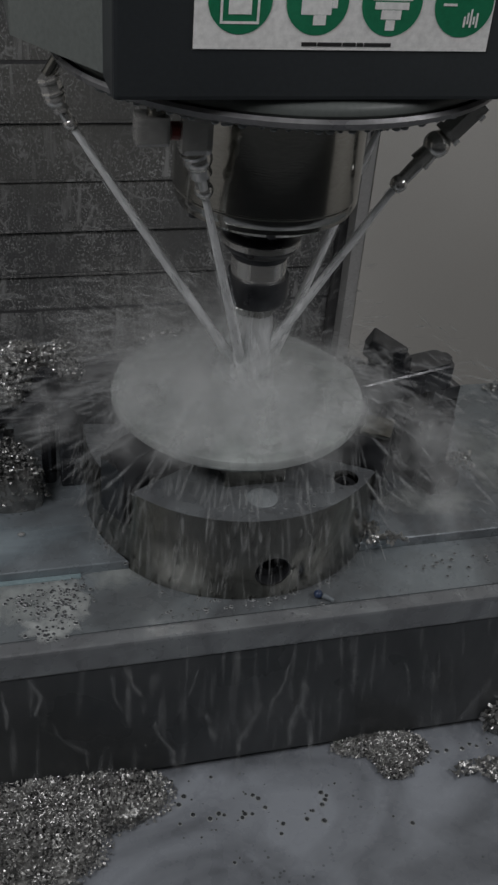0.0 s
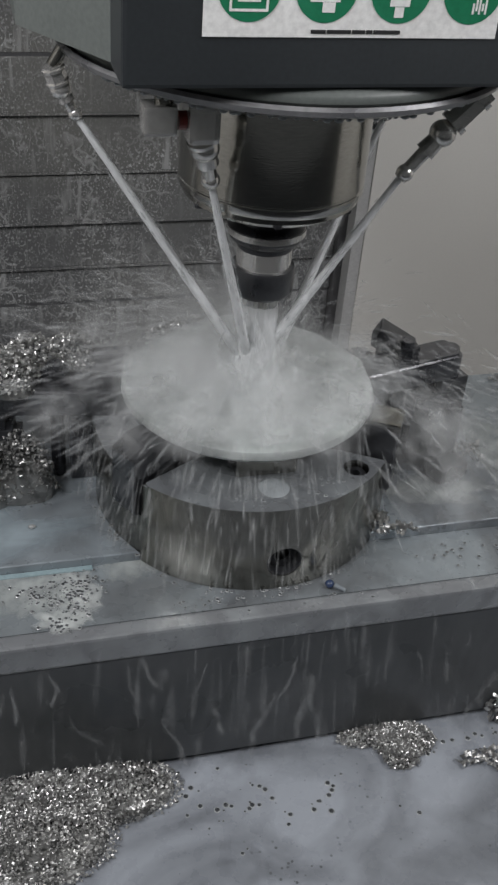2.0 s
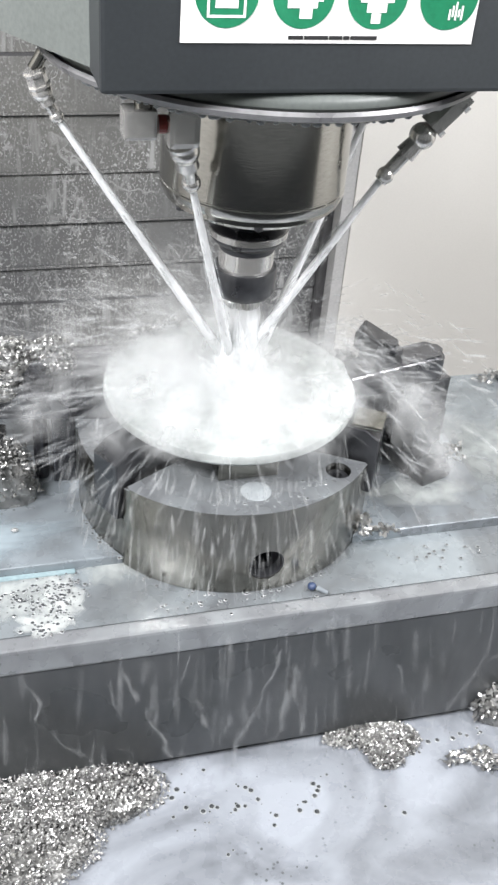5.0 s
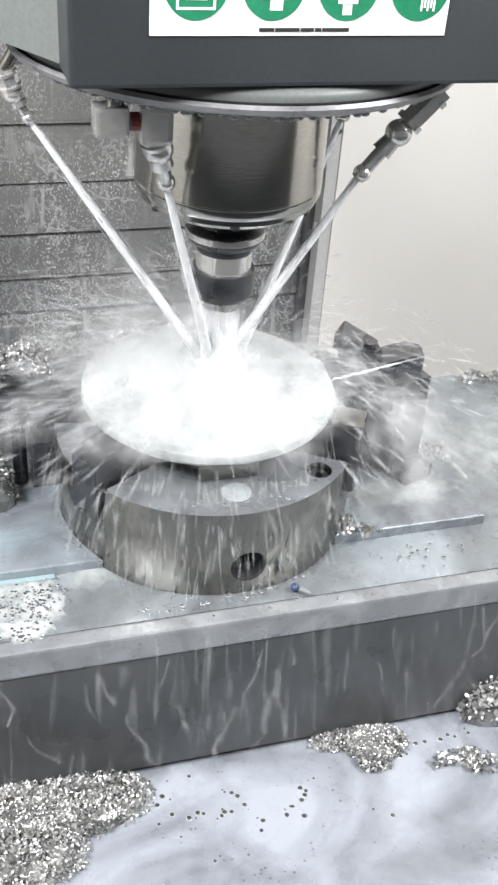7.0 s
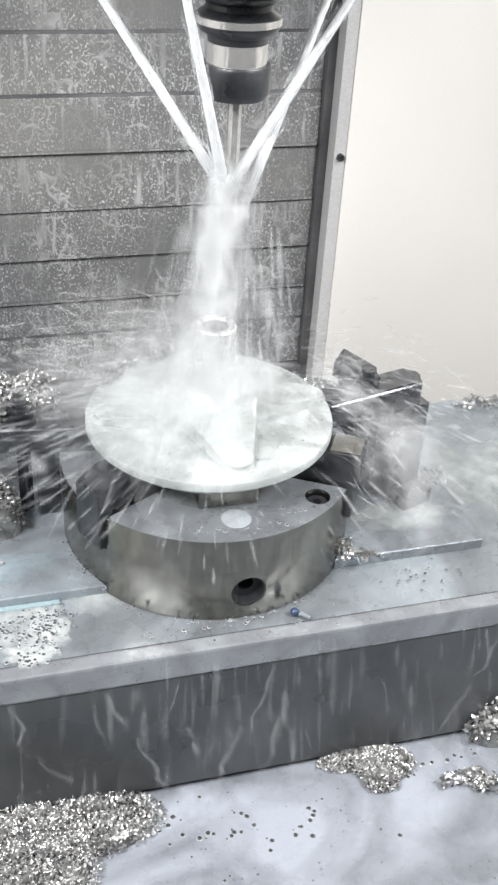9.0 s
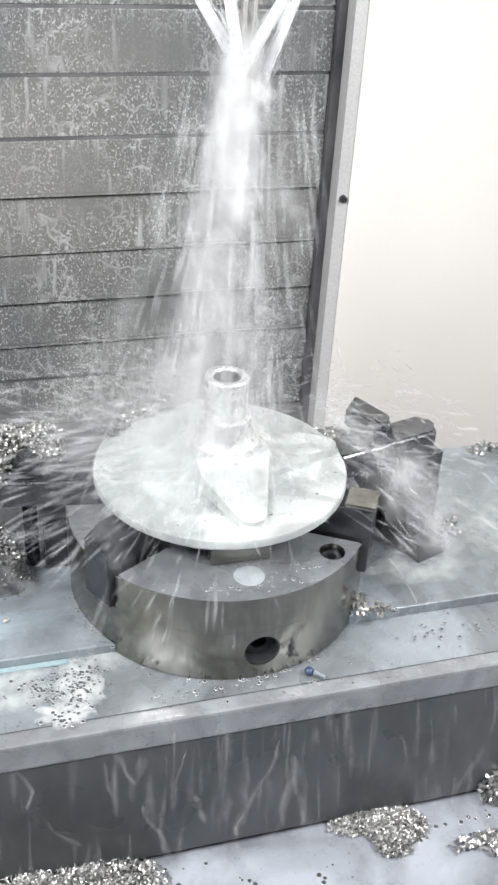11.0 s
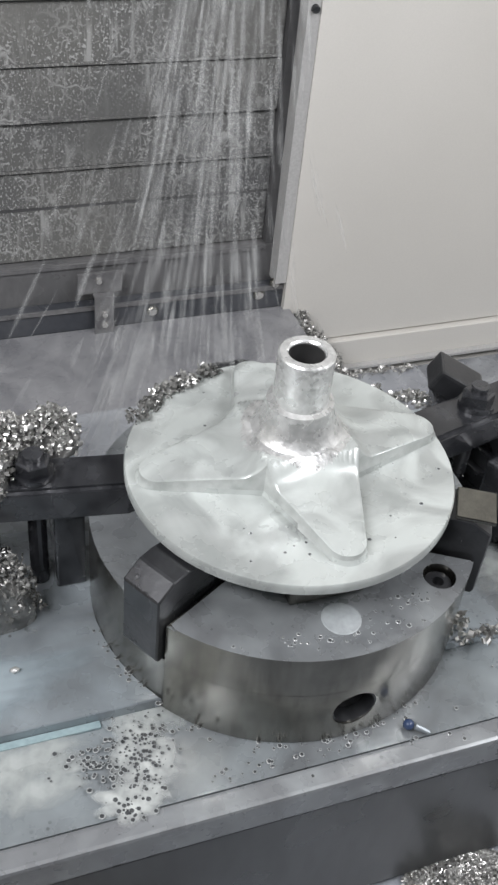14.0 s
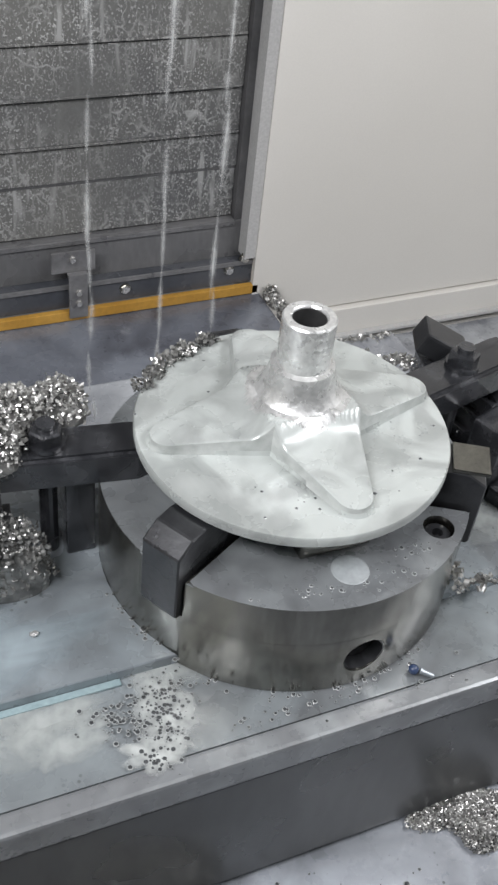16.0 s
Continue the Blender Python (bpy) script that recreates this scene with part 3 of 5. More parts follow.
for k in range(3):
    turn = Matrix.Rotation(radians(210 + 120 * k), 4, "Z")
    bm = bmesh.new()
    for pts in ([(0.05, 0.0585), (0.1555, 0.0585), (0.1575, 0.062), (0.1575, 0.1225), (0.142, 0.1322), (0.128, 0.1322), (0.05, 0.120)],):
        a = [bm.verts.new((x, -0.0172, z)) for x, z in pts]
        b = [bm.verts.new((x, 0.0172, z)) for x, z in pts]
        bm.faces.new(a)
        bm.faces.new(b[::-1])
        for i in range(len(pts)):
            bm.faces.new((a[i], b[i], b[(i + 1) % len(pts)], a[(i + 1) % len(pts)]))
    bmesh.ops.bevel(bm, geom=list(bm.edges), offset=0.0012, segments=1, affect="EDGES")
    bmesh.ops.transform(bm, matrix=turn, verts=bm.verts)
    jaw = part("jaw", bm, "black_steel", chuck, "dark hardened chuck jaw")
    if k == 1:
        part("jaw_top", boxed(0.128, 0.158, -0.0165, 0.0165, 0.132, 0.136, 0.001, m=turn), "steel", jaw, "bare ground steel jaw tip")

# workpiece
wheel = empty("workpiece", label="machined aluminium disc with a ribbed hub, wet with coolant", category="machined part")
ON_TABLE.append(wheel)
bm = lathe(bmesh.new(), [(0, 0.112), (0.085, 0.112), (0.085, 0.124), (0.113, 0.1245), (0.113, 0.133), (0.1235, 0.1335), (0.125, 0.135), (0.125, 0.1415), (0.124, 0.143), (0, 0.143)], 128)
part("disc", bm, "alu_face", wheel, smooth=True)
HX, HY = 0.0045, 0.008
bm = lathe(bmesh.new(), [(0.0132, 0.205), (0.0132, 0.237), (0.0145, 0.2385), (0.0196, 0.2385), (0.0208, 0.237), (0.0208, 0.198), (0.0250, 0.1965),
                         (0.0262, 0.188), (0.0282, 0.180), (0.0315, 0.1745), (0.0345, 0.1712), (0.0132, 0.1712)], 56, (HX, HY, 0), closed=True)
hub = part("hub", bm, "alu", wheel, "bright turned hub tube", smooth=True)
# dark lining: the shade inside the tube is put into its colour
part("bore", lathe(bmesh.new(), [(0, 0.176), (0.0131, 0.176), (0.0131, 0.2360), (0.0127, 0.2360), (0.0127, 0.180), (0, 0.180)], 32, (HX, HY, 0)), "hollow", hub, "hub bore with a dark lining for the shade inside", smooth=True)
part("lug", boxed(-0.033, 0.026, -0.098, -0.072, CH + 0.0004, 0.1238, 0.0015), "steel", wheel, "wet lug under the disc")


def star_rib(reach=0.118, toe=0.0145, root=0.036):
    """A quarter of the milled star: a square shoulder under the hub, a scooped fall, and a low rib to a rounded toe."""
    cx, side = reach - toe, []
    tangent = radians(72)
    end = (cx + toe * math.cos(tangent), toe * math.sin(tangent))
    for i in range(16):
        k = i / 15
        side.append((root + (end[0] - root) * k, root + (end[1] - root) * k))
    for i in range(1, 9):
        a = tangent * (1 - i / 8)
        side.append((cx + toe * math.cos(a), toe * math.sin(a)))
    outline = side + [(x, -y) for x, y in side[-2::-1]]
    bm = bmesh.new()
    lines = []
    for x, y in outline:
        far, turn = math.hypot(x, y), abs(math.atan2(y, x)) / radians(45)
        flat = 0.031 + 0.021 * turn ** 1.7
        column = []
        for k in range(25):
            d = 0.018 + (far - 0.018) * k / 24
            low = 0.1590 - 0.0085 * (d - 0.04) / 0.078
            u = min(1.0, max(0.0, (d - flat) / 0.021))
            z = low + (0.1712 - low) * (1 - u) ** 2.3
            if k == 24:
                z -= 0.0008
            column.append(bm.verts.new((x * d / far, y * d / far, z)))
        for grow, z in ((0.0004, None), (0.0009, 0.1462), (0.0032, 0.1431)):
            column.append(bm.verts.new((x + x / far * grow, y + y / far * grow, z or column[-1].co.z - 0.0012)))
        lines.append(column)
    for p, q in zip(lines, lines[1:]):
        for k in range(len(p) - 1):
            bm.faces.new((p[k], q[k], q[k + 1], p[k + 1]))
    return bm


for ang, reach in ((-90, 0.116), (180, 0.1195), (0, 0.118), (90, 0.110)):
    bm = star_rib(reach)
    bmesh.ops.transform(bm, matrix=Matrix.Translation((HX, HY, 0)) @ Matrix.Rotation(radians(ang), 4, "Z"), verts=bm.verts)
    ob = part("rib", bm, "alu_face", wheel, "milled rib falling from the hub to a rounded toe", smooth=True)
    ob.data.materials.append(M["alu"])
    ob.data.materials.append(M["rib"])
    for p in ob.data.polygons:
        near = math.hypot(p.center.x - HX, p.center.y - HY) < 0.041
        p.material_index = 1 if near else 2 if p.normal.z < 0.4 else 0


# ---- clamps ----
def hex_prism(bm, at, r, h, turn=0.0):
    pts = [(at[0] + r * math.cos(turn + math.pi * i / 3), at[1] + r * math.sin(turn + math.pi * i / 3)) for i in range(6)]
    top = prism(bm, pts, at[2], at[2] + h)
    bmesh.ops.bevel(bm, geom=list(top.edges), offset=r * 0.12, segments=1, affect="EDGES")
    return bm


def strap_clamp(at, turn, length, label):
    """A strap on a step block, with its stud and nut; the strap's toe lies on the chuck."""
    c = empty("strap_clamp", at, label=label, category="clamp", group="strap clamps")
    c.rotation_euler.z = radians(turn)
    bm = bmesh.new()
    pts = [(0, -0.015), (0.012, -0.020), (length - 0.006, -0.020)] + [(length - 0.006 + 0.012 * math.cos(radians(a)), 0.020 * math.sin(radians(a))) for a in range(-75, 76, 15)] + [(length - 0.006, 0.020), (0.012, 0.020), (0, 0.015)]
    top = prism(bm, pts, CH + 0.0005, CH + 0.029)
    bmesh.ops.bevel(bm, geom=list(top.edges), offset=0.004, segments=3, affect="EDGES")
    part("strap", bm, "iron", c)
    bm = bmesh.new()
    lathe(bm, [(0.008, 0.0295), (0.0155, 0.0295), (0.0155, 0.033), (0.008, 0.033)], 24, (length * 0.52, 0, CH), closed=True)
    part("washer", bm, "iron", c, smooth=True)
    bm = bmesh.new()
    hex_prism(bm, (length * 0.52, 0, CH + 0.033), 0.0135, 0.012, 0.3)
    part("nut", bm, "iron", c, "worn hexagon nut")
    bm = bmesh.new()
    rod(bm, (length * 0.52, 0, 0.0125), (length * 0.52, 0, CH + 0.050), 0.0075, 0.0075, 16)
    part("stud", bm, "iron", c)
    bm = bmesh.new()
    for i in range(5):
        box(bm, length - 0.052 + 0.007 * i, length + 0.012, -0.021, 0.021, 0.0125 + 0.017 * i, 0.0295 + 0.017 * i - 0.0005, 0.001)
    part("step_block", bm, "iron", c, "stepped clamp block")
    return c


left_clamp = strap_clamp((-0.105, 0.038, 0), 172, 0.155, "dark iron strap clamp on a step block, buried in swarf")
right_clamp = strap_clamp((0.122, 0.030, 0), 14, 0.135, "dark wet iron strap clamp on a step block")
ON_TABLE += [left_clamp, right_clamp]
block = empty("stop_block", (0.193, 0.084, 0), label="dark square steel block standing behind the clamp", category="block")
part("body", boxed(-0.018, 0.018, -0.016, 0.016, 0.0125, 0.108, 0.002, m=Matrix.Rotation(radians(-12), 4, "Z")), "iron", block)
part("cap", boxed(-0.022, 0.024, -0.017, 0.017, -0.011, 0.011, 0.003, m=Matrix.Translation((-0.004, 0, 0.1245)) @ Matrix.Rotation(radians(-24), 4, "Z") @ Matrix.Rotation(radians(26), 4, "Y")), "black_steel", block, "tilted square steel bar")
ON_TABLE.append(block)
heel = empty("heel_block", (0.222, 0.012, 0), label="dark clamp block leaning beside the step block", category="block")
part("body", boxed(-0.024, 0.019, -0.020, 0.014, 0.0125, 0.088, 0.003, m=Matrix.Rotation(radians(20), 4, "Z")), "iron", heel)
part("foot", boxed(-0.024, 0.016, -0.046, -0.0205, 0.0125, 0.030, 0.003, m=Matrix.Rotation(radians(20), 4, "Z")), "black_steel", heel)
ON_TABLE.append(heel)
riser = empty("riser_block", (-0.160, 0.052, 0), label="dark upright steel riser beside the chuck", category="block")
part("body", boxed(-0.014, 0.010, -0.018, 0.030, 0.0125, 0.094, 0.002), "iron", riser)
ON_TABLE.append(riser)


# ---- swarf ----
def curl(bm, at, size, r):
    """One curled chip: a bent ribbon of a few faces."""
    q = Euler((r.uniform(0, 6.3), r.uniform(0, 6.3), r.uniform(0, 6.3))).to_matrix()
    bend, w, n = r.uniform(0.8, 3.6), size * r.uniform(0.18, 0.4), 4
    rad = size / bend
    prev = None
    for i in range(n + 1):
        a = bend * i / n
        for_y = size * 0.25 * i / n
        p = Vector((rad * math.sin(a), for_y, rad * (1 - math.cos(a))))
        v = [bm.verts.new(Vector(at) + q @ (p + Vector((0, s * w, 0)))) for s in (-1, 1)]
        if prev:
            bm.faces.new((prev[0], prev[1], v[1], v[0]))
        prev = v


def swarf(name, outline, height, count, size, label, seed, ground=0.0, floor_mesh=True, material="chip"):
    """A heap of chips over an outline of overlapping mounds (x, y, rx, ry)."""
    r = random.Random(seed)
    t = empty(name, (0, 0, 0), label=label, category="metal chips", kind="stuff")
    bm = bmesh.new()
    if floor_mesh:
        for x, y, rx, ry in outline:
            ball(bm, (x, y, ground), 1.0, 3, (rx * 0.9, ry * 0.9, height * 0.72))
        for v in bm.verts:
            k = noise.noise(v.co * 120) * 0.004 + noise.noise(v.co * 45) * 0.006
            v.co += v.co.normalized() * k * 0.5
            v.co.z = max(v.co.z + k, ground - 0.001)
        # the core's dark colour carries the shade between the loose chips
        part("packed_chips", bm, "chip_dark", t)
        bm = bmesh.new()
    area = [rx * ry for _, _, rx, ry in outline]
    for _ in range(count):
        x, y, rx, ry = r.choices(outline, area)[0]
        a, d = r.uniform(0, 6.283), math.sqrt(r.random())
        px, py = x + rx * d * math.cos(a), y + ry * d * math.sin(a)
        h = max((math.sqrt(max(0, 1 - ((px - ox) / ax) ** 2 - ((py - oy) / ay) ** 2)) for ox, oy, ax, ay in outline), default=0)
        curl(bm, (px, py, ground + h * height * r.uniform(0.75, 1.1) + 0.001), size * r.uniform(0.5, 1.4), r)
    part("chips", bm, material, t)
    return t


piles = [
    (ON_TABLE, swarf("swarf_pile", [(-0.168, 0.080, 0.026, 0.018), (-0.205, 0.078, 0.03, 0.022), (-0.228, 0.052, 0.028, 0.028), (-0.265, 0.05, 0.04, 0.03)], 0.038, 3400, 0.0042,
                     "bright tangled swarf heaped on the clamp strap", 3, 0.122)),
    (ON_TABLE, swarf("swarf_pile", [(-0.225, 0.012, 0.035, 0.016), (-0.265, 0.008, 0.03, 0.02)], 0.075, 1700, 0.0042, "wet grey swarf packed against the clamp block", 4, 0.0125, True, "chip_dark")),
    (ON_TABLE, swarf("swarf_pile", [(0.127, -0.088, 0.012, 0.008), (0.14, -0.105, 0.022, 0.006)], 0.010, 120, 0.006, "small wet swarf beside the chuck foot", 5, 0.012, False)),
    (ON_TABLE, swarf("swarf_pile", [(0.262, 0.005, 0.022, 0.014), (0.25, 0.045, 0.02, 0.02)], 0.020, 200, 0.006, "small wet swarf beside the clamp", 6, 0.012, False)),
    (ON_TABLE, swarf("swarf_pile", [(0.46, 0.165, 0.05, 0.014), (0.4, 0.172, 0.02, 0.01)], 0.012, 260, 0.006, "thin swarf along the back edge of the table", 8, 0.001, False)),
    (ON_TABLE, swarf("swarf_pile", [(0.150, 0.090, 0.025, 0.012), (0.125, 0.105, 0.012, 0.01)], 0.012, 220, 0.005, "bright swarf lying on the chuck face", 9, CH, False)),
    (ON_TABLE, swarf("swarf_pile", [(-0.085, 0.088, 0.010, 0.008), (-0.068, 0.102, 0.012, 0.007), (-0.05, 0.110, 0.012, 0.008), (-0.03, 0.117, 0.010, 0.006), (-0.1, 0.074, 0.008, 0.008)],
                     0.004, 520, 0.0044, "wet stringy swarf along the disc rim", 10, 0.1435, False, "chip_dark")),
    (ON_SADDLE, swarf("swarf_pile", [(-0.23, -0.20, 0.10, 0.045), (-0.17, -0.21, 0.08, 0.04), (-0.26, -0.255, 0.1, 0.05), (-0.30, -0.2, 0.1, 0.05)], 0.022, 12500, 0.0034,
                      "large bright swarf heap in the flooded tray", 11, -0.197)),
    (ON_SADDLE, swarf("swarf_pile", [(0.125, -0.19, 0.045, 0.016), (0.15, -0.205, 0.035, 0.022), (0.14, -0.225, 0.02, 0.015)], 0.012, 3400, 0.0034, "flat bright swarf patch in the tray", 12, -0.197)),
    (ON_SADDLE, swarf("swarf_pile", [(0.225, -0.24, 0.03, 0.01), (0.25, -0.255, 0.02, 0.012)], 0.007, 200, 0.006, "small swarf scatter in the tray", 13, -0.197, False)),
    (ON_SADDLE, swarf("swarf_pile", [(0.30, -0.19, 0.05, 0.025)], 0.05, 500, 0.0065, "bright swarf against the table front", 14, -0.197)),
]
swarf("swarf_pile", [(0.326, 0.44, 0.012, 0.03), (0.33, 0.39, 0.014, 0.03), (0.335, 0.34, 0.012, 0.03)], 0.02, 420, 0.006, "wet bubbly swarf along the edge of the way cover", 15, -0.232)
swarf("swarf_pile", [(0.24, 0.054, 0.05, 0.005), (0.19, 0.055, 0.03, 0.005)], 0.006, 160, 0.005, "thin line of swarf on the rear cover edge", 16, -0.022, False)
tagged(part("floor_side", boxed(0.3145, 1.29, 0.062, 0.438, -0.36, -0.34), "rear"), "wet sheet beside the way cover", "floor", kind="structure")
for where, ob in piles:
    where.append(ob)

# ---- spindle head ----
AX, AY = -0.0014, -0.0403
head = empty("spindle_head", label="dark grey machine spindle head with an instruction label", category="machine head")
ON_HEAD.append(head)
part("front_cover", boxed(-0.152, 0.21, -0.21, -0.16, 0.4945, 1.0, 0.003), "paint", head, "dark grey front cover")
bm = bmesh.new()
prism(bm, [(-0.1515, -0.1598), (0.2095, -0.1598), (0.26, -0.07), (0.26, 0.2), (-0.205, 0.2), (-0.205, -0.07)], 0.4965, 1.0)
# the side's lighter tone is light painted in, not a second paint
part("side_cover", bm, "lit_paint", head, "grey-green side cover, lightened for the light on it")
bm = lathe(bmesh.new(), [(0.07, 0.4935), (0.166, 0.4935), (0.1695, 0.491), (0.171, 0.488), (0.1705, 0.4845), (0.166, 0.480), (0.150, 0.4765), (0.07, 0.4765)], 96, (AX, AY, 0))
part("coolant_ring", bm, "lit_paint", head, "grey cast coolant ring", smooth=True)
bm = lathe(bmesh.new(), [(0.150, 0.4763), (0.1655, 0.4794), (0.1735, 0.4835), (0.1755, 0.481), (0.1735, 0.477), (0.166, 0.4735), (0.150, 0.472)], 96, (AX, AY, 0), closed=True)
part("ring_lip", bm, "bracket", head, "bright steel ring lip", smooth=True)
bm = lathe(bmesh.new(), [(0.0, 0.4767), (0.076, 0.4767), (0.078, 0.46), (0.078, 0.374), (0.0772, 0.3732), (0.0772, 0.3722), (0.078, 0.3714), (0.078, 0.367), (0.0765, 0.3635), (0.074, 0.3625), (0.074, 0.3585), (0.066, 0.3565), (0.064, 0.352), (0.036, 0.350), (0, 0.350)], 96, (AX, AY, 0))
part("spindle_nose", bm, "spindle", head, "polished steel spindle nose", smooth=True)
for i in range(6):
    a = radians(60 * i + 20)
    bm = bmesh.new()
    rod(bm, (AX + 0.07 * math.cos(a), AY + 0.07 * math.sin(a), 0.3590), (AX + 0.07 * math.cos(a), AY + 0.07 * math.sin(a), 0.3550), 0.004, 0.004, 10)
    part("nose_screw", bm, "black_steel", head)
for x in (0.035,):
    part("drive_plate", boxed(AX + x - 0.022, AX + x + 0.022, AY - 0.095, AY - 0.07, 0.455, 0.4675, 0.002), "polished", head)


hanging = empty("lip_drops", label="row of coolant drops hanging from the ring lip", category="coolant", kind="stuff")
bm, lr = bmesh.new(), random.Random(77)
for k in range(52):
    a = radians(190 + 160 * (k + lr.uniform(-0.5, 0.5)) / 52)
    ball(bm, (AX + 0.1625 * math.cos(a), AY + 0.1625 * math.sin(a), 0.4720), lr.uniform(0.0010, 0.0022), 2, (1.5, 1.2, 0.9))
part("drops", bm, "milk", hanging, smooth=True)
ON_HEAD.append(hanging)


def nozzle(root, elbow, tip, size=1.0):
    """A jointed coolant nozzle: hexagon fitting, ball joints, and a slim tip."""
    root, elbow, tip = Vector(root), Vector(elbow), Vector(tip)
    n = part("nozzle", rod(bmesh.new(), root, root.lerp(elbow, 0.62), 0.0105 * size, 0.0105 * size, 6), "polished", head, "chrome coolant nozzle")
    part("stem", rod(bmesh.new(), root, (AX + (root.x - AX) * 0.93, AY + (root.y - AY) * 0.93, 0.4785), 0.0065 * size, 0.0065 * size, 14), "steel", n, smooth=True)
    for k in (0.1, 0.62):
        part("collar", rod(bmesh.new(), root.lerp(elbow, k), root.lerp(elbow, k + 0.1), 0.0118 * size, 0.0118 * size, 20), "polished", n, smooth=True)
    part("ball_joint", ball(bmesh.new(), root.lerp(elbow, 0.9), 0.0112 * size, 3), "polished", n, smooth=True)
    part("hose_link", rod(bmesh.new(), root.lerp(elbow, 0.85), elbow.lerp(tip, 0.35), 0.0065 * size, 0.0088 * size, 20), "polished", n, smooth=True)
    part("tip", rod(bmesh.new(), elbow.lerp(tip, 0.3), tip, 0.0058 * size, 0.0056 * size, 20), "polished", n, smooth=True)
    part("tip_bead", ball(bmesh.new(), elbow.lerp(tip, 0.86), 0.0074 * size, 3), "polished", n, smooth=True)
    return n


TIPS = [(-0.160, -0.0333, 0.4189), (-0.0693, -0.1108, 0.3928), (0.0969, -0.0798, 0.3807), (0.122, 0.032, 0.392)]
nozzle((-0.178, -0.036, 0.459), (-0.172, -0.035, 0.440), TIPS[0], 0.78)
nozzle((-0.088, -0.135, 0.452), (-0.079, -0.127, 0.425), TIPS[1])
nozzle((0.160, -0.080, 0.452), (0.125, -0.079, 0.414), TIPS[2])
nozzle((0.146, 0.046, 0.466), (0.135, 0.040, 0.43), TIPS[3])
for x, y in ((-0.113, -0.140),):
    f = part("fitting", boxed(x - 0.015, x + 0.009, y - 0.010, y + 0.010, 0.443, 0.4645, 0.003), "polished", head, "square pipe fitting")
    part("stem", rod(bmesh.new(), (x, y, 0.464), (x, y, 0.4785), 0.0065, 0.0065, 14), "steel", f, smooth=True)
    part("seal", rod(bmesh.new(), (x + 0.0105, y, 0.452), (x + 0.016, y, 0.452), 0.0065, 0.0065, 14), "red", f, "red thread seal")
    part("elbow", boxed(x + 0.0162, x + 0.040, y - 0.010, y + 0.012, 0.436, 0.4645, 0.005), "polished", f)

# instruction label on the front cover
label = part("label", boxed(-0.104, 0.0875, -0.2112, -0.2102, 0.5262, 0.602), "label", head, "white instruction label with green round pictograms")
for i in range(4):
    cx = -0.0765 + 0.0478 * i
    c = bmesh.new()
    rod(c, (cx, -0.2112, 0.5545), (cx, -0.2117, 0.5545), 0.0196, 0.0196, 40)
    disc = part("pictogram", c, "green", label, "green round pictogram")
    bm = bmesh.new()
    if i == 0:
        box(bm, cx - 0.012, cx + 0.012, -0.2121, -0.21175, 0.541, 0.5425)
        box(bm, cx - 0.012, cx - 0.0105, -0.2121, -0.21175, 0.5425, 0.556)
        box(bm, cx + 0.0105, cx + 0.012, -0.2121, -0.21175, 0.5425, 0.556)
        box(bm, cx - 0.007, cx + 0.007, -0.2121, -0.21175, 0.5465, 0.562)
    elif i == 1:
        box(bm, cx - 0.010, cx + 0.009, -0.2121, -0.21175, 0.547, 0.560)
        box(bm, cx - 0.002, cx + 0.006, -0.2121, -0.21175, 0.541, 0.5468)
        box(bm, cx + 0.0092, cx + 0.0125, -0.2121, -0.21175, 0.551, 0.5585)
    elif i == 2:
        for z, w in ((0.556, 0.013), (0.5508, 0.011)):
            box(bm, cx - w, cx + w, -0.2121, -0.21175, z, z + 0.0042)
        box(bm, cx - 0.0065, cx + 0.0065, -0.2121, -0.21175, 0.545, 0.5504)
        box(bm, cx - 0.003, cx + 0.003, -0.2121, -0.21175, 0.5385, 0.5446)
    else:
        box(bm, cx - 0.014, cx - 0.005, -0.2121, -0.21175, 0.5535, 0.555)
        for k in range(5):
            box(bm, cx + 0.001 + 0.0021 * k, cx + 0.0022 + 0.0021 * k, -0.2121, -0.21175, 0.541 + 0.002 * (k % 2), 0.5475 + 0.0022 * (k % 3))
    part("symbol", bm, "label", disc)
bm = bmesh.new()
for k, (w, g) in enumerate(((0.0095, 0.0), (0.0155, 0.0), (0.0085, 0.0), (0.004, 0.0), (0.0175, 0.0))):
    x0 = -0.0365 + sum((0.0103, 0.0163, 0.0093, 0.0048, 0.0)[:k])
    box(bm, x0, x0 + w, -0.2117, -0.21125, 0.5286, 0.5308)
part("caption", bm, "ink", label, "black line of small print")

# tool holder with its end mill
holder = empty("tool_holder", label="black and bright steel tool holder with a slim end mill", category="tool holder")
ON_HEAD.append(holder)
bm = lathe(bmesh.new(), [(0, 0.3500), (0.0358, 0.3500), (0.0363, 0.3435), (0.0336, 0.3405)], 64, (AX, AY, 0))
lathe(bm, [(0.0336, 0.3405), (0.0266, 0.3365), (0.0266, 0.3325), (0.0336, 0.3280), (0.0342, 0.3215), (0.0315, 0.3165), (0.0247, 0.3120), (0.0241, 0.3075), (0.0, 0.3075)], 64, (AX, AY, 0))
part("flange", bm, "black_steel", holder, "black grooved holder flange", smooth=True)
bm = lathe(bmesh.new(), [(0.0273, 0.3273), (0.0347, 0.3273), (0.0347, 0.3220), (0.0273, 0.3220)], 64, (AX, AY, 0), closed=True)
part("flange_band", bm, "polished", holder, "bright flange edge", smooth=True)
bm = lathe(bmesh.new(), [(0.0, 0.3073), (0.0244, 0.3073), (0.0244, 0.2910), (0.0, 0.2910)], 64, (AX, AY, 0))
part("collar", bm, "polished", holder, "bright steel collar", smooth=True)
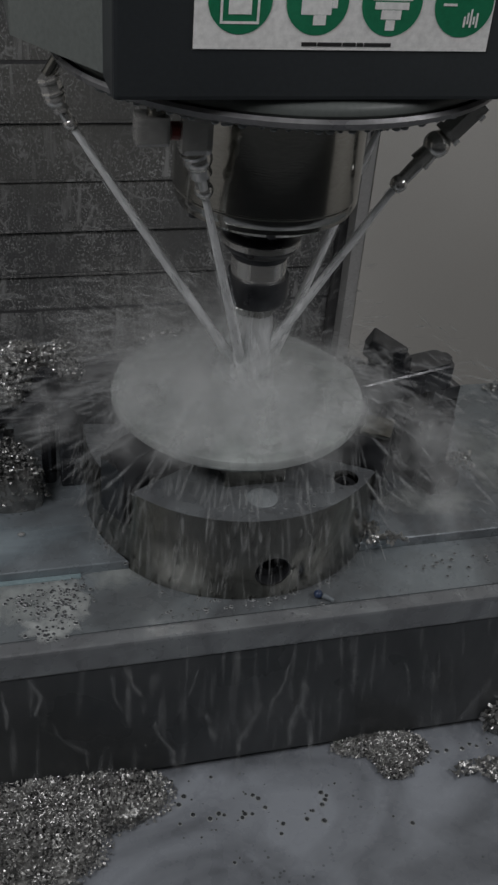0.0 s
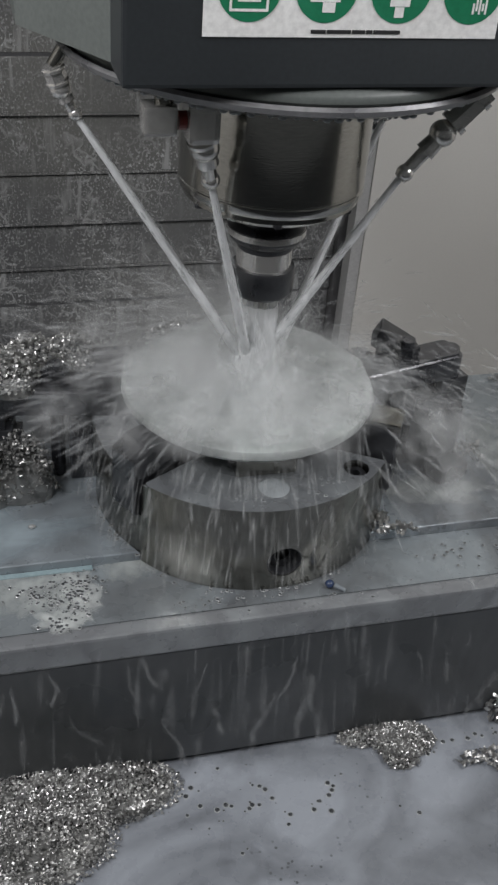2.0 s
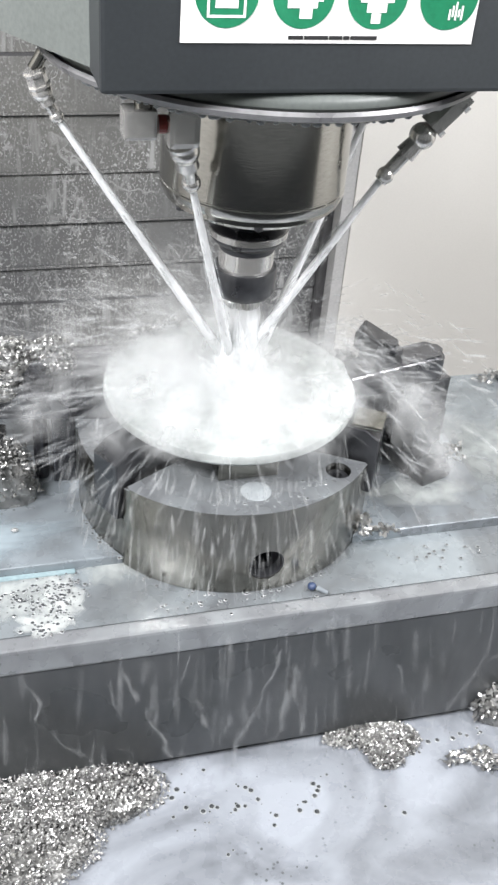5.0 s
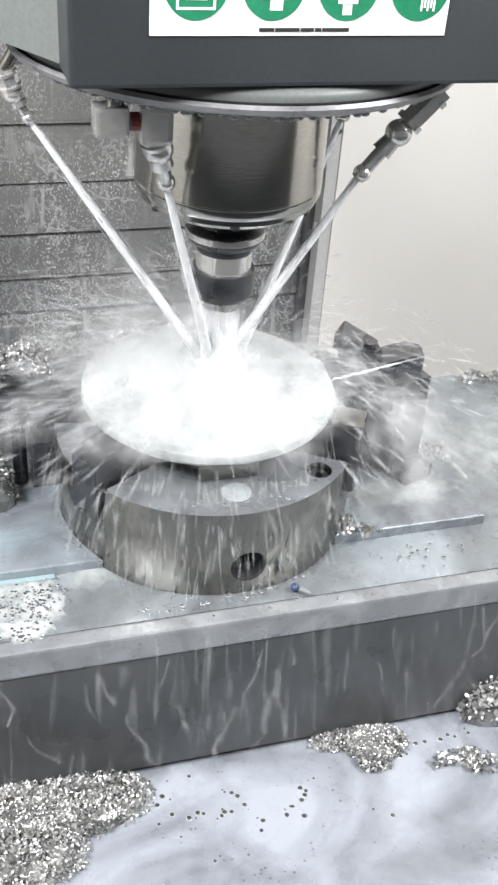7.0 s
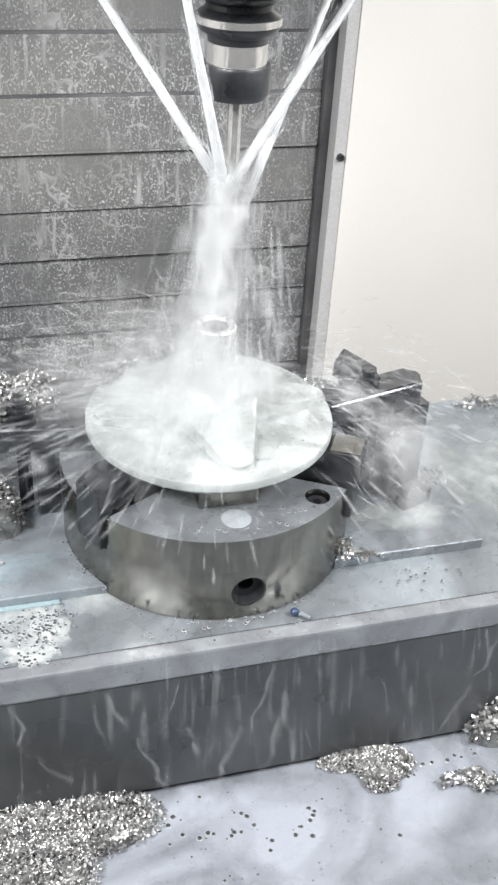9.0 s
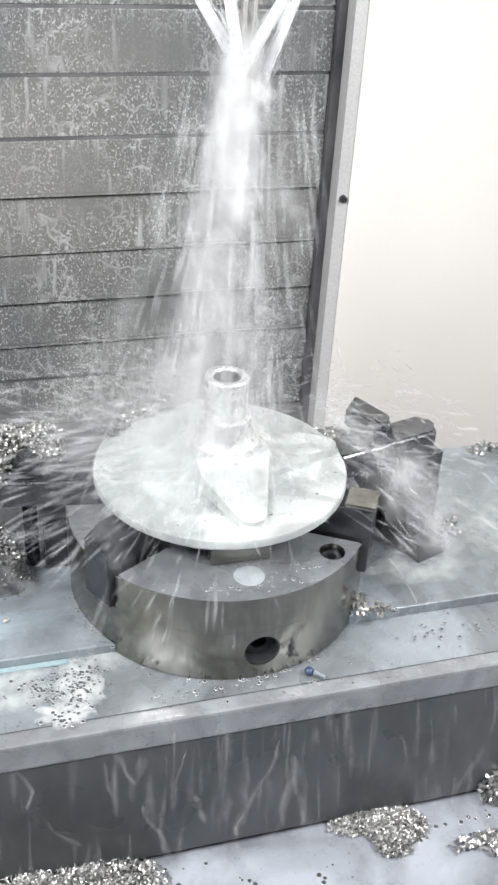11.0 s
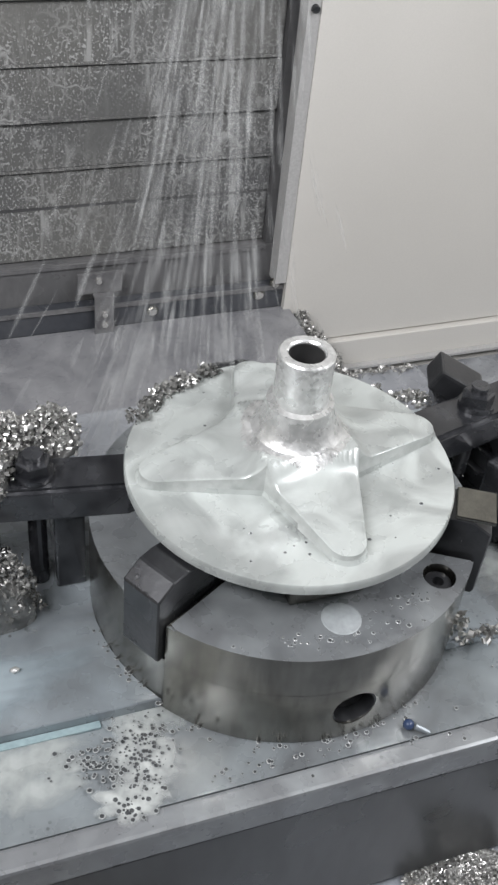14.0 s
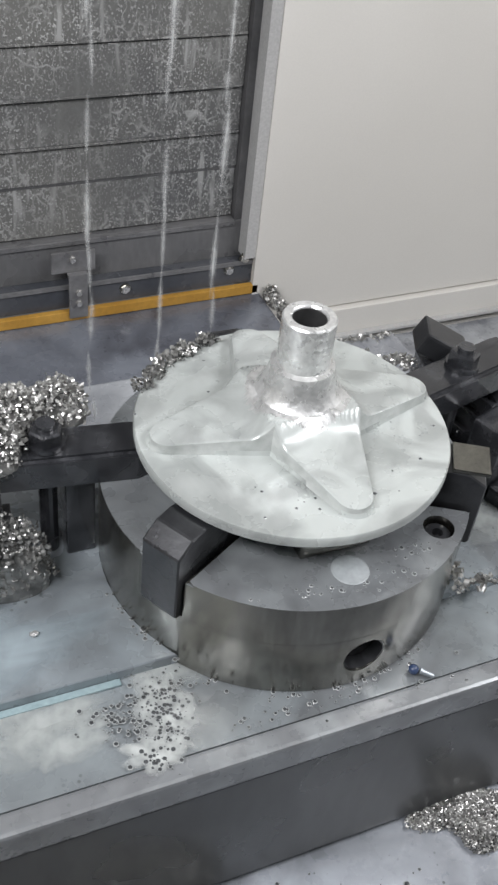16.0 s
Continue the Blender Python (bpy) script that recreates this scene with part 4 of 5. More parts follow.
bm = lathe(bmesh.new(), [(0.0, 0.2908), (0.0273, 0.2908), (0.0282, 0.2885), (0.0282, 0.2695), (0.0255, 0.2645), (0.0, 0.2645)], 64, (AX, AY, 0))
nut = part("collet_nut", bm, "black_steel", holder, "black collet nut", smooth=True)
bm = lathe(bmesh.new(), [(0, 0.2643), (0.006, 0.2643), (0.006, 0.200), (0.0056, 0.153), (0, 0.152)], 20, (AX, AY, 0))
part("end_mill", bm, "polished", holder, "slim steel end mill", smooth=True)

# ---- small loose things on the table ----
flake = tagged(part("metal_flake", ball(bmesh.new(), (0, 0, 0.0035), 0.004, 1, (1.1, 0.8, 0.5)), "alu"), "small bright metal flake lying on the wet plate", "metal chip")
flake.location = (-0.2204, -0.0393, 0.0115)
ON_TABLE.append(flake)
plug = empty("hose_plug", (0.052, -0.158, 0), label="small blue plastic plug in the coolant beside the chuck", category="plug")
part("cap", ball(bmesh.new(), (0, 0, 0.0045), 0.0045, 2, (1.0, 1.0, 0.95)), "blue", plug, smooth=True)
part("stem", rod(bmesh.new(), (0.004, -0.003, 0.005), (0.013, -0.010, 0.003), 0.0028, 0.002, 10), "plate", plug, "clear wet stem")
ON_TABLE.append(plug)
puddle = tagged(part("coolant_puddle", lathe(bmesh.new(), [(0, 0.0009), (0.009, 0.0008), (0.0138, 0.0004), (0.0146, 0.0), (0, 0.0)], 28), "milk"),
                "small milky coolant puddle on the chuck face", "puddle")
puddle.location = (-0.001, -0.118, CH + 0.0002)
ON_TABLE.append(puddle)


def bubbles(name, spots, count, ground, label, seed, big=0.0029):
    """A patch of foam: pale rims of many sizes round dark open skins."""
    r = random.Random(seed)
    rims, skins = bmesh.new(), bmesh.new()
    for _ in range(count):
        x, y, rx, ry = r.choices(spots, [rx * ry for _, _, rx, ry in spots])[0]
        px, py = x + rx * r.gauss(0, 0.5), y + ry * r.gauss(0, 0.5)
        if py < -0.183 and ground > -0.1:
            continue
        s = big * r.uniform(0.22, 1.0) ** 1.8
        rings = []
        for rad, h in ((1.2, 0.0), (0.92, 0.22), (0.78, 0.10)):
            rings.append([rims.verts.new((px + s * rad * math.cos(0.785 * i), py + s * rad * math.sin(0.785 * i), ground + s * h)) for i in range(8)])
        for p, q in zip(rings, rings[1:]):
            for i in range(8):
                rims.faces.new((p[i - 1], p[i], q[i], q[i - 1]))
        edge = [skins.verts.new((px + s * 0.84 * math.cos(0.785 * i), py + s * 0.84 * math.sin(0.785 * i), ground + s * 0.14)) for i in range(8)]
        top = skins.verts.new((px, py, ground + s * 0.42))
        for i in range(8):
            skins.faces.new((edge[i - 1], edge[i], top))
    t = empty(name, label=label, category="foam", kind="stuff")
    part("rims", rims, "foam", t, smooth=True)
    part("skins", skins, "bubble", t, "dark bubble skins", smooth=True)
    return t


FOOT = [(0.153 * math.cos(radians(a)), 0.153 * math.sin(radians(a)), 0.006, 0.006) for a in range(186, 345, 6)]
ON_TABLE.append(bubbles("foam_patch", FOOT[7:20], 90, 0.0008, "ring of foam bubbles round the chuck foot", 26, 0.0019))
ON_TABLE.append(bubbles("foam_patch", FOOT[:6], 60, 0.0125, "foam bubbles where the chuck meets the plate", 27, 0.0019))
DRIFT = []
DRIFT.append(bubbles("foam_patch", [(-0.204, -0.167, 0.018, 0.012), (-0.190, -0.14, 0.018, 0.022), (-0.182, -0.112, 0.02, 0.02), (-0.215, -0.125, 0.03, 0.02)],
                     430, 0.0026, "foam bubbles on the flooded table", 21, 0.0021))
ON_TABLE.append(bubbles("foam_patch", [(-0.06, -0.158, 0.08, 0.008)], 40, 0.0008, "few foam bubbles before the chuck", 28, 0.0020))
ON_TABLE.append(bubbles("foam_patch", [(0.06, -0.15, 0.05, 0.012), (0.1, -0.17, 0.1, 0.008), (0.2, -0.13, 0.06, 0.02)], 60, 0.0012, "sparse foam bubbles on the table lip", 22, 0.0021))
ON_TABLE.append(bubbles("foam_patch", [(-0.03, -0.128, 0.05, 0.008), (0.05, -0.115, 0.03, 0.008), (-0.13, 0.03, 0.01, 0.02), (0.02, -0.135, 0.04, 0.006)], 90, CH, "small bubbles on the chuck face", 23, 0.0018))
ON_TABLE.append(bubbles("foam_patch", [(0, -0.02, 0.09, 0.08), (-0.03, -0.09, 0.03, 0.01), (0.03, -0.088, 0.02, 0.012)], 90, 0.143, "few bubbles on the wet disc", 24, 0.0016))
ON_SADDLE.append(bubbles("foam_patch", [(0.0, -0.25, 0.12, 0.05), (-0.09, -0.22, 0.03, 0.03), (0.2, -0.21, 0.08, 0.02)], 110, -0.197, "scattered bubbles on the flooded tray", 25, 0.003))

# ---- coolant in flight, in rigid bundles ----
MEET = Vector((-0.006, -0.042, 0.182))


def soft_mesh():
    """A mesh for water, whose points carry how thick the water is there."""
    bm = bmesh.new()
    return bm, bm.verts.layers.float.new("soft")


def streak(bm, soft, p, d, length, width, thick=0.8):
    """One drawn-out drop, thick along its middle and thinning to its skin."""
    d = d.normalized()
    u = d.orthogonal().normalized()
    w = d.cross(u).normalized()
    a = bm.verts.new(p - d * length * 0.5)
    b = bm.verts.new(p + d * length * 0.5)
    for side in (u, w):
        mid = [bm.verts.new(p + d * length * k) for k in (-0.12, 0.2)]
        for v in mid:
            v[soft] = thick
        for s in (-1, 1):
            out = [bm.verts.new(p + d * length * k + side * width * 1.7 * s) for k in (-0.12, 0.2)]
            bm.faces.new((mid[0], mid[1], out[1], out[0]))
            bm.faces.new((a, mid[0], out[0]))
            bm.faces.new((b, out[1], mid[1]))


def puff(bm, soft, p, radius, thick, r, tall=1.0, lean=-0.6):
    """A wisp of spray, densest in its middle."""
    q = Euler((lean + r.uniform(-0.6, 0.6), r.uniform(-0.6, 0.6), r.gauss(0, 0.7))).to_matrix()
    c = bm.verts.new(p)
    c[soft] = thick
    rings = []
    for k, t in ((0.3, thick * 0.82), (0.62, thick * 0.38), (1.0, 0.0)):
        ring = []
        for i in range(9):
            a = 2 * math.pi * i / 9
            rad = radius * k * r.uniform(0.75, 1.25)
            v = bm.verts.new(p + q @ Vector((rad * math.cos(a), rad * 0.25 * r.uniform(-1, 1), rad * tall * math.sin(a))))
            v[soft] = t
            ring.append(v)
        rings.append(ring)
    for i in range(9):
        j = (i + 1) % 9
        bm.faces.new((c, rings[0][i], rings[0][j]))
        for a, b in zip(rings, rings[1:]):
            bm.faces.new((a[i], b[i], b[j], a[j]))


def film(at, rx, ry, seed, label, material="film"):
    """A thin spread of milky coolant with a torn edge."""
    bm, soft = soft_mesh()
    r = random.Random(seed)
    c = bm.verts.new((0, 0, 0.0008))
    c[soft] = 1.0
    rings, n = [], 40
    for k, t in ((0.35, 1.0), (0.62, 0.85), (0.85, 0.5), (1.0, 0.0)):
        ring = []
        for i in range(n):
            a = 2 * math.pi * i / n
            w = 1 + 0.38 * noise.fractal(Vector((math.cos(a) * 2.3 + seed, math.sin(a) * 2.3, 0.3 * k)), 0.8, 2.0, 4)
            v = bm.verts.new((rx * k * w * math.cos(a), ry * k * w * math.sin(a), 0.0008 - 0.0004 * k))
            v[soft] = t
            ring.append(v)
        rings.append(ring)
    for i in range(n):
        j = (i + 1) % n
        bm.faces.new((c, rings[0][i], rings[0][j]))
        for p, q in zip(rings, rings[1:]):
            bm.faces.new((p[i], q[i], q[j], p[j]))
    ob = tagged(part("coolant_film", bm, material), label, "puddle", kind="stuff")
    ob.location = at
    (DRIFT if material == "raft" else ON_TABLE).append(ob)


film((-0.187, -0.128, 0.0012), 0.026, 0.044, 5, "white foam raft on the flooded table", "raft")
film((-0.205, -0.160, 0.0022), 0.024, 0.017, 18, "white foam raft on the table lip", "raft")
film((-0.225, -0.125, 0.0012), 0.05, 0.024, 17, "pale milky foam film on the flooded table")
film((-0.135, -0.085, 0.0010), 0.03, 0.04, 6, "pale milky foam film beside the chuck foot")
film((-0.235, -0.10, 0.0012), 0.05, 0.03, 7, "pale milky film on the flooded table")
film((-0.30, -0.045, 0.0126), 0.155, 0.046, 12, "blue-grey coolant pool on the steel plate", "pool")
film((0.21, -0.045, 0.0126), 0.06, 0.03, 8, "thin milky film on the steel plate")
film((0.35, 0.02, 0.0012), 0.10, 0.08, 9, "thin milky film on the table top")


def stuff(name, label):
    return empty(name, (0, 0, 0), label=label, category="coolant", kind="stuff")


jets = stuff("coolant_jets", "white coolant jets from the nozzles")
ON_HEAD.append(jets)
jr = random.Random(31)
for tip, goal in zip(TIPS, (MEET, MEET, MEET, Vector((0.010, -0.032, 0.160)))):
    t = Vector(tip)
    way = (goal - t).normalized()
    bm, soft = soft_mesh()
    u = way.orthogonal().normalized()
    w = way.cross(u)
    rings = []
    for i in range(64):
        s = i / 63
        ring = []
        for j in range(10):
            a = 2 * math.pi * j / 10
            rad = (0.0029 + 0.0021 * s) * jr.uniform(0.95, 1.05)
            v = bm.verts.new(t.lerp(goal, s) + (u * math.cos(a) + w * math.sin(a)) * rad)
            v[soft] = 0.95 if s < 0.8 else 0.95 * (1 - s) / 0.2
            ring.append(v)
        rings.append(ring)
    for p, q in zip(rings, rings[1:]):
        for j in range(10):
            bm.faces.new((p[j], p[j - 1], q[j - 1], q[j]))
    jet = part("jet", bm, "jet", jets, smooth=True)
    bm, soft = soft_mesh()
    for _ in range(200):
        s = jr.random()
        off = Vector((jr.gauss(0, 1), jr.gauss(0, 1), jr.gauss(0, 1))) * (0.0016 + 0.0035 * s)
        streak(bm, soft, t.lerp(goal, s) + off, way + Vector((jr.gauss(0, 0.03), jr.gauss(0, 0.03), jr.gauss(0, 0.03))), jr.uniform(0.008, 0.026), jr.uniform(0.0005, 0.0013), jr.uniform(0.15, 0.5))
    part("loose_drops", bm, "drop", jet)

# the white burst where the jets strike the disc
column = stuff("coolant_column", "white coolant running down the tool and flooding the disc")
burst = stuff("coolant_burst", "white burst of coolant where the jets strike the disc")
r = random.Random(41)
bm, soft = soft_mesh()
for k in range(260):
    if k == 120:
        part("cloud", bm, "mist", burst, smooth=True)
        bm, soft = soft_mesh()
    a, d = r.uniform(0, 6.283), abs(r.gauss(0, 0.048))
    h = (abs(r.gauss(0, 0.045)) + 0.012 * (k < 120)) * math.exp(-d * 14)
    puff(bm, soft, Vector((AX - 0.012 + 1.15 * d * math.cos(a), AY + d * math.sin(a), 0.15 + h)), r.uniform(0.014, 0.036), r.uniform(0.2, 0.6) * (0.55 if k < 120 else 1.0), r)
for _ in range(80):
    a, d = r.uniform(0, 6.283), 0.115 * math.sqrt(r.random())
    puff(bm, soft, Vector((d * math.cos(a), 0.6 * AY + d * math.sin(a), 0.152 + 0.01 * r.random())), r.uniform(0.02, 0.04), r.uniform(0.15, 0.5), r)
part("cloud", bm, "mist", column, smooth=True)
bm, soft = soft_mesh()
for _ in range(60):
    a, d = r.gauss(radians(140), radians(60)), r.uniform(0.05, 0.125)
    puff(bm, soft, Vector((d * math.cos(a), AY + d * math.sin(a), 0.15 + r.uniform(0, 0.05))), r.uniform(0.015, 0.04), r.uniform(0.06, 0.2), r)
part("cloud", bm, "mist", burst, smooth=True)
bm, soft = soft_mesh()
for _ in range(90):
    a, d = r.uniform(0, 6.283), r.uniform(0.007, 0.019)
    streak(bm, soft, Vector((AX + d * math.cos(a), AY + d * math.sin(a), r.uniform(0.165, 0.235))), Vector((r.gauss(0, 0.05), r.gauss(0, 0.05), -1)), r.uniform(0.04, 0.09), r.uniform(0.0016, 0.004), r.uniform(0.3, 0.7))
part("streaks", bm, "drop", column)
bm, soft = soft_mesh()
rings = []
for k in range(9):
    ring = []
    for i in range(20):
        a = 2 * math.pi * i / 20
        rad = (0.0165 + 0.00022 * k * k) * r.uniform(0.93, 1.08)
        v = bm.verts.new((AX + rad * math.cos(a), AY + rad * math.sin(a), 0.253 - 0.0126 * k))
        v[soft] = r.uniform(0.78, 1.0) * (0.5 if k == 0 else 1.0)
        ring.append(v)
    rings.append(ring)
for p, q in zip(rings, rings[1:]):
    for i in range(20):
        bm.faces.new((p[i - 1], p[i], q[i], q[i - 1]))
part("sleeve", bm, "jet", column)
# the sheet of white coolant over the whole disc while the jets strike it
bm, soft = soft_mesh()
c = bm.verts.new((AX, AY, 0.178))
c[soft] = 0.9
rings, n = [], 48
for k, t in ((0.15, 0.9), (0.3, 0.85), (0.5, 0.75), (0.7, 0.66), (0.86, 0.58), (0.95, 0.45), (1.0, 0.0)):
    ring = []
    for i in range(n):
        a = 2 * math.pi * i / n
        x, y = AX * (1 - k) + 0.122 * k * math.cos(a), AY * (1 - k) + 0.122 * k * math.sin(a)
        lump = noise.fractal(Vector((x * 40, y * 40, 2.0)), 0.8, 2.0, 4)
        v = bm.verts.new((x, y, 0.149 + 0.029 * (1 - k) ** 2 + 0.004 * (1 - k) * lump))
        v[soft] = max(0.0, t + 0.25 * lump * (k < 1))
        ring.append(v)
    rings.append(ring)
for i in range(n):
    j = (i + 1) % n
    bm.faces.new((c, rings[0][i], rings[0][j]))
    for p, q in zip(rings, rings[1:]):
        bm.faces.new((p[i], q[i], q[j], p[j]))
part("sheet", bm, "mist", column, smooth=True)
bm, soft = soft_mesh()
for _ in range(260):
    a = r.uniform(0, 6.283)
    d = abs(r.gauss(0, 0.042))
    p = Vector((AX - 0.008 + d * math.cos(a), AY + d * math.sin(a), 0.146 + abs(r.gauss(0, 0.042)) * math.exp(-d * 12)))
    out = Vector((math.cos(a), math.sin(a), r.uniform(-0.2, 1.1)))
    streak(bm, soft, p, out, r.uniform(0.006, 0.020), r.uniform(0.0005, 0.0014), r.uniform(0.12, 0.45))
part("drops", bm, "drop", burst)

FANS = []
for k in range(3):
    fan = stuff("coolant_fan", "thin coolant streaks thrown outwards over the disc rim")
    bm, soft = soft_mesh()
    for _ in range(330):
        a = r.gauss(radians(165), radians(52)) if r.random() < 0.8 else r.uniform(radians(-40), radians(250))
        d = 0.05 + 0.19 * r.random() ** 1.3
        z = 0.152 + 0.10 * r.random() ** 2.4 * (1 - (d - 0.05) * 2.2) - 0.35 * max(0, d - 0.13) ** 1.35 * r.random()
        p = Vector((d * math.cos(a), d * math.sin(a), z))
        streak(bm, soft, p, Vector((math.cos(a), math.sin(a), r.uniform(-0.35, 0.2))), r.uniform(0.014, 0.060), r.uniform(0.0007, 0.0020), r.uniform(0.05, 0.28))
    part("streaks", bm, "drop", fan)
    bm, soft = soft_mesh()
    for _ in range(34):
        a, d = r.gauss(radians(165), radians(48)), r.uniform(0.06, 0.19)
        puff(bm, soft, Vector((d * math.cos(a), d * math.sin(a), 0.160 + 0.05 * r.random())), r.uniform(0.018, 0.040), r.uniform(0.03, 0.11), r)
    part("mist", bm, "mist", fan, smooth=True)
    FANS.append(fan)

# the spray thrown over the clamp on the other side
fan = stuff("coolant_fan", "coolant streaks thrown over the clamp")
bm, soft = soft_mesh()
for _ in range(330):
    a, d = r.gauss(radians(2), radians(24)), r.uniform(0.12, 0.27)
    p = Vector((d * math.cos(a), d * math.sin(a), 0.155 + 0.03 * r.random() - 1.0 * max(0, d - 0.12) * r.random()))
    streak(bm, soft, p, Vector((math.cos(a), math.sin(a), r.uniform(-1.0, 0.0))), r.uniform(0.012, 0.045), r.uniform(0.0005, 0.0016), r.uniform(0.08, 0.4))
part("streaks", bm, "drop", fan)
bm, soft = soft_mesh()
for _ in range(46):
    a, d = r.gauss(radians(6), radians(24)), r.uniform(0.14, 0.25)
    puff(bm, soft, Vector((d * math.cos(a), d * math.sin(a), 0.14 - 0.8 * (d - 0.14) + 0.02 * r.random())), r.uniform(0.018, 0.042), r.uniform(0.12, 0.42), r)
part("mist", bm, "mist", fan, smooth=True)
FANS.append(fan)

# coolant that falls off the disc and down the chuck
RUNS = []
for k in range(2):
    run = stuff("coolant_runoff", "coolant falling off the disc rim over the chuck")
    bm, soft = soft_mesh()
    for _ in range(300):
        a = r.uniform(radians(165), radians(375))
        d = r.choice((0.126, 0.13, 0.153, 0.156, 0.162)) + r.uniform(0, 0.006)
        z = r.uniform(0.005, 0.13) if d < 0.15 else r.uniform(0.0, 0.10)
        if d < 0.15:
            z = max(z, CH + 0.006)
        streak(bm, soft, Vector((d * math.cos(a), d * math.sin(a), z)), Vector((0.25 * math.cos(a) + r.gauss(0, 0.1), 0.25 * math.sin(a), -1)), r.uniform(0.012, 0.06), r.uniform(0.0005, 0.0018), r.uniform(0.05, 0.3))
    part("streaks", bm, "drop", run)
    RUNS.append(run)

# rivulets down the table's front
for k in range(2):
    run = stuff("coolant_rivulets", "white rivulets running down the table front")
    bm, soft = soft_mesh()
    for _ in range(9):
        x, z0 = r.uniform(-0.3, 0.3), r.uniform(-0.12, -0.005)
        n = r.randint(3, 8)
        lean = r.gauss(0.0, 0.25)
        p = Vector((x, -0.1885, z0))
        w = r.uniform(0.0008, 0.0024)
        for _ in range(n):
            q = p + Vector((lean * 0.011 + r.gauss(0, 0.0028), r.uniform(-0.002, 0.0003), -r.uniform(0.007, 0.016)))
            q.y = min(q.y, -0.1872)
            if q.z < -0.188:
                break
            streak(bm, soft, (p + q) / 2, q - p, (q - p).length * 2.0, w * r.uniform(0.8, 2.2), r.uniform(0.05, 0.26))
            p = q
    for _ in range(70):
        x, z = r.gauss(0.04, 0.17), r.uniform(-0.185, -0.005)
        streak(bm, soft, Vector((x, -0.190 - r.random() * 0.03, z)), Vector((0.35 * (x - 0.0) + r.gauss(0, 0.05), -0.12, -1)), r.uniform(0.02, 0.10), r.uniform(0.0010, 0.0042), r.uniform(0.03, 0.12))
    part("streaks", bm, "drop", run)
    RUNS.append(run)

# the plume under the crossing of the jets, that shows when the head is up
plume = stuff("coolant_plume", "white plume of coolant falling below the jets")
bm, soft = soft_mesh()
for _ in range(900):
    s = r.random() ** 0.8
    spread = 0.008 + 0.12 * s ** 0.55
    ox, oy = r.gauss(0, 0.5) * spread, r.gauss(0, 0.5) * spread
    p = MEET + Vector((ox - 0.022 * s, oy, 0.015 - 0.62 * s))
    streak(bm, soft, p, Vector((ox * 2.2 - 0.03, oy * 2.2, -0.7 + 0.1 * s)), r.uniform(0.03, 0.10), r.uniform(0.0009, 0.0030), r.uniform(0.04, 0.20))
part("streaks", bm, "drop", plume)
haze = stuff("coolant_mist", "white mist of coolant in the falling plume")
bm, soft = soft_mesh()
for _ in range(260):
    k = r.random() ** 1.2
    w = 0.008 + 0.080 * k ** 0.6
    puff(bm, soft, MEET + Vector((r.gauss(0, 0.45) * w - 0.02 * k, r.gauss(0, 0.45) * w, -0.40 * k)), 0.009 + 0.026 * k * r.uniform(0.6, 1.2), r.uniform(0.08, 0.36) * (1 - 0.65 * k), r, 2.6, -0.1)
for _ in range(38):
    k = r.random()
    puff(bm, soft, MEET + Vector((r.gauss(0, 0.004) - 0.004 * k, r.uniform(-0.016, 0.002), 0.035 - 0.13 * k)), r.uniform(0.010, 0.017) + 0.008 * k, r.uniform(0.2, 0.5) * (1 - 0.5 * k), r, 2.2, -0.1)
part("cloud", bm, "mist", haze, smooth=True)
# where the plume breaks on the sheet behind the table
bm, soft = soft_mesh()
for _ in range(80):
    p = Vector((r.gauss(-0.06, 0.13), r.uniform(0.11, 0.40), -0.545 + 0.035 * r.random()))
    puff(bm, soft, p, r.uniform(0.025, 0.06), r.uniform(0.06, 0.3), r, 0.6, -1.0)
part("splash", bm, "mist", haze, smooth=True)
# drips from the nozzles at the end
DRIPS = []
for k, (x, y) in enumerate(((-0.10, -0.03), (-0.066, -0.11), (-0.006, -0.08))):
    drip = stuff("coolant_drip", "broken string of coolant drops dripping from the head")
    bm, soft = soft_mesh()
    z = 0.0
    while z < 0.68:
        h = r.uniform(0.025, 0.075)
        streak(bm, soft, Vector((x + r.gauss(0, 0.0015), y, z + h / 2)), Vector((r.gauss(0, 0.02), 0, -1)), h * 1.5, r.uniform(0.0016, 0.0028), r.uniform(0.35, 0.7))
        z += h * r.uniform(0.8, 1.7)
    part("drops", bm, "drop", drip)
    DRIPS.append(drip)


def table_at(t):
    return [float(np.interp(t, [q[0] for q in TABLE], [q[i] for q in TABLE])) for i in (1, 2)]


def lift_at(t):
    return float(np.interp(t, [q[0] for q in LIFT], [q[1] for q in LIFT]))


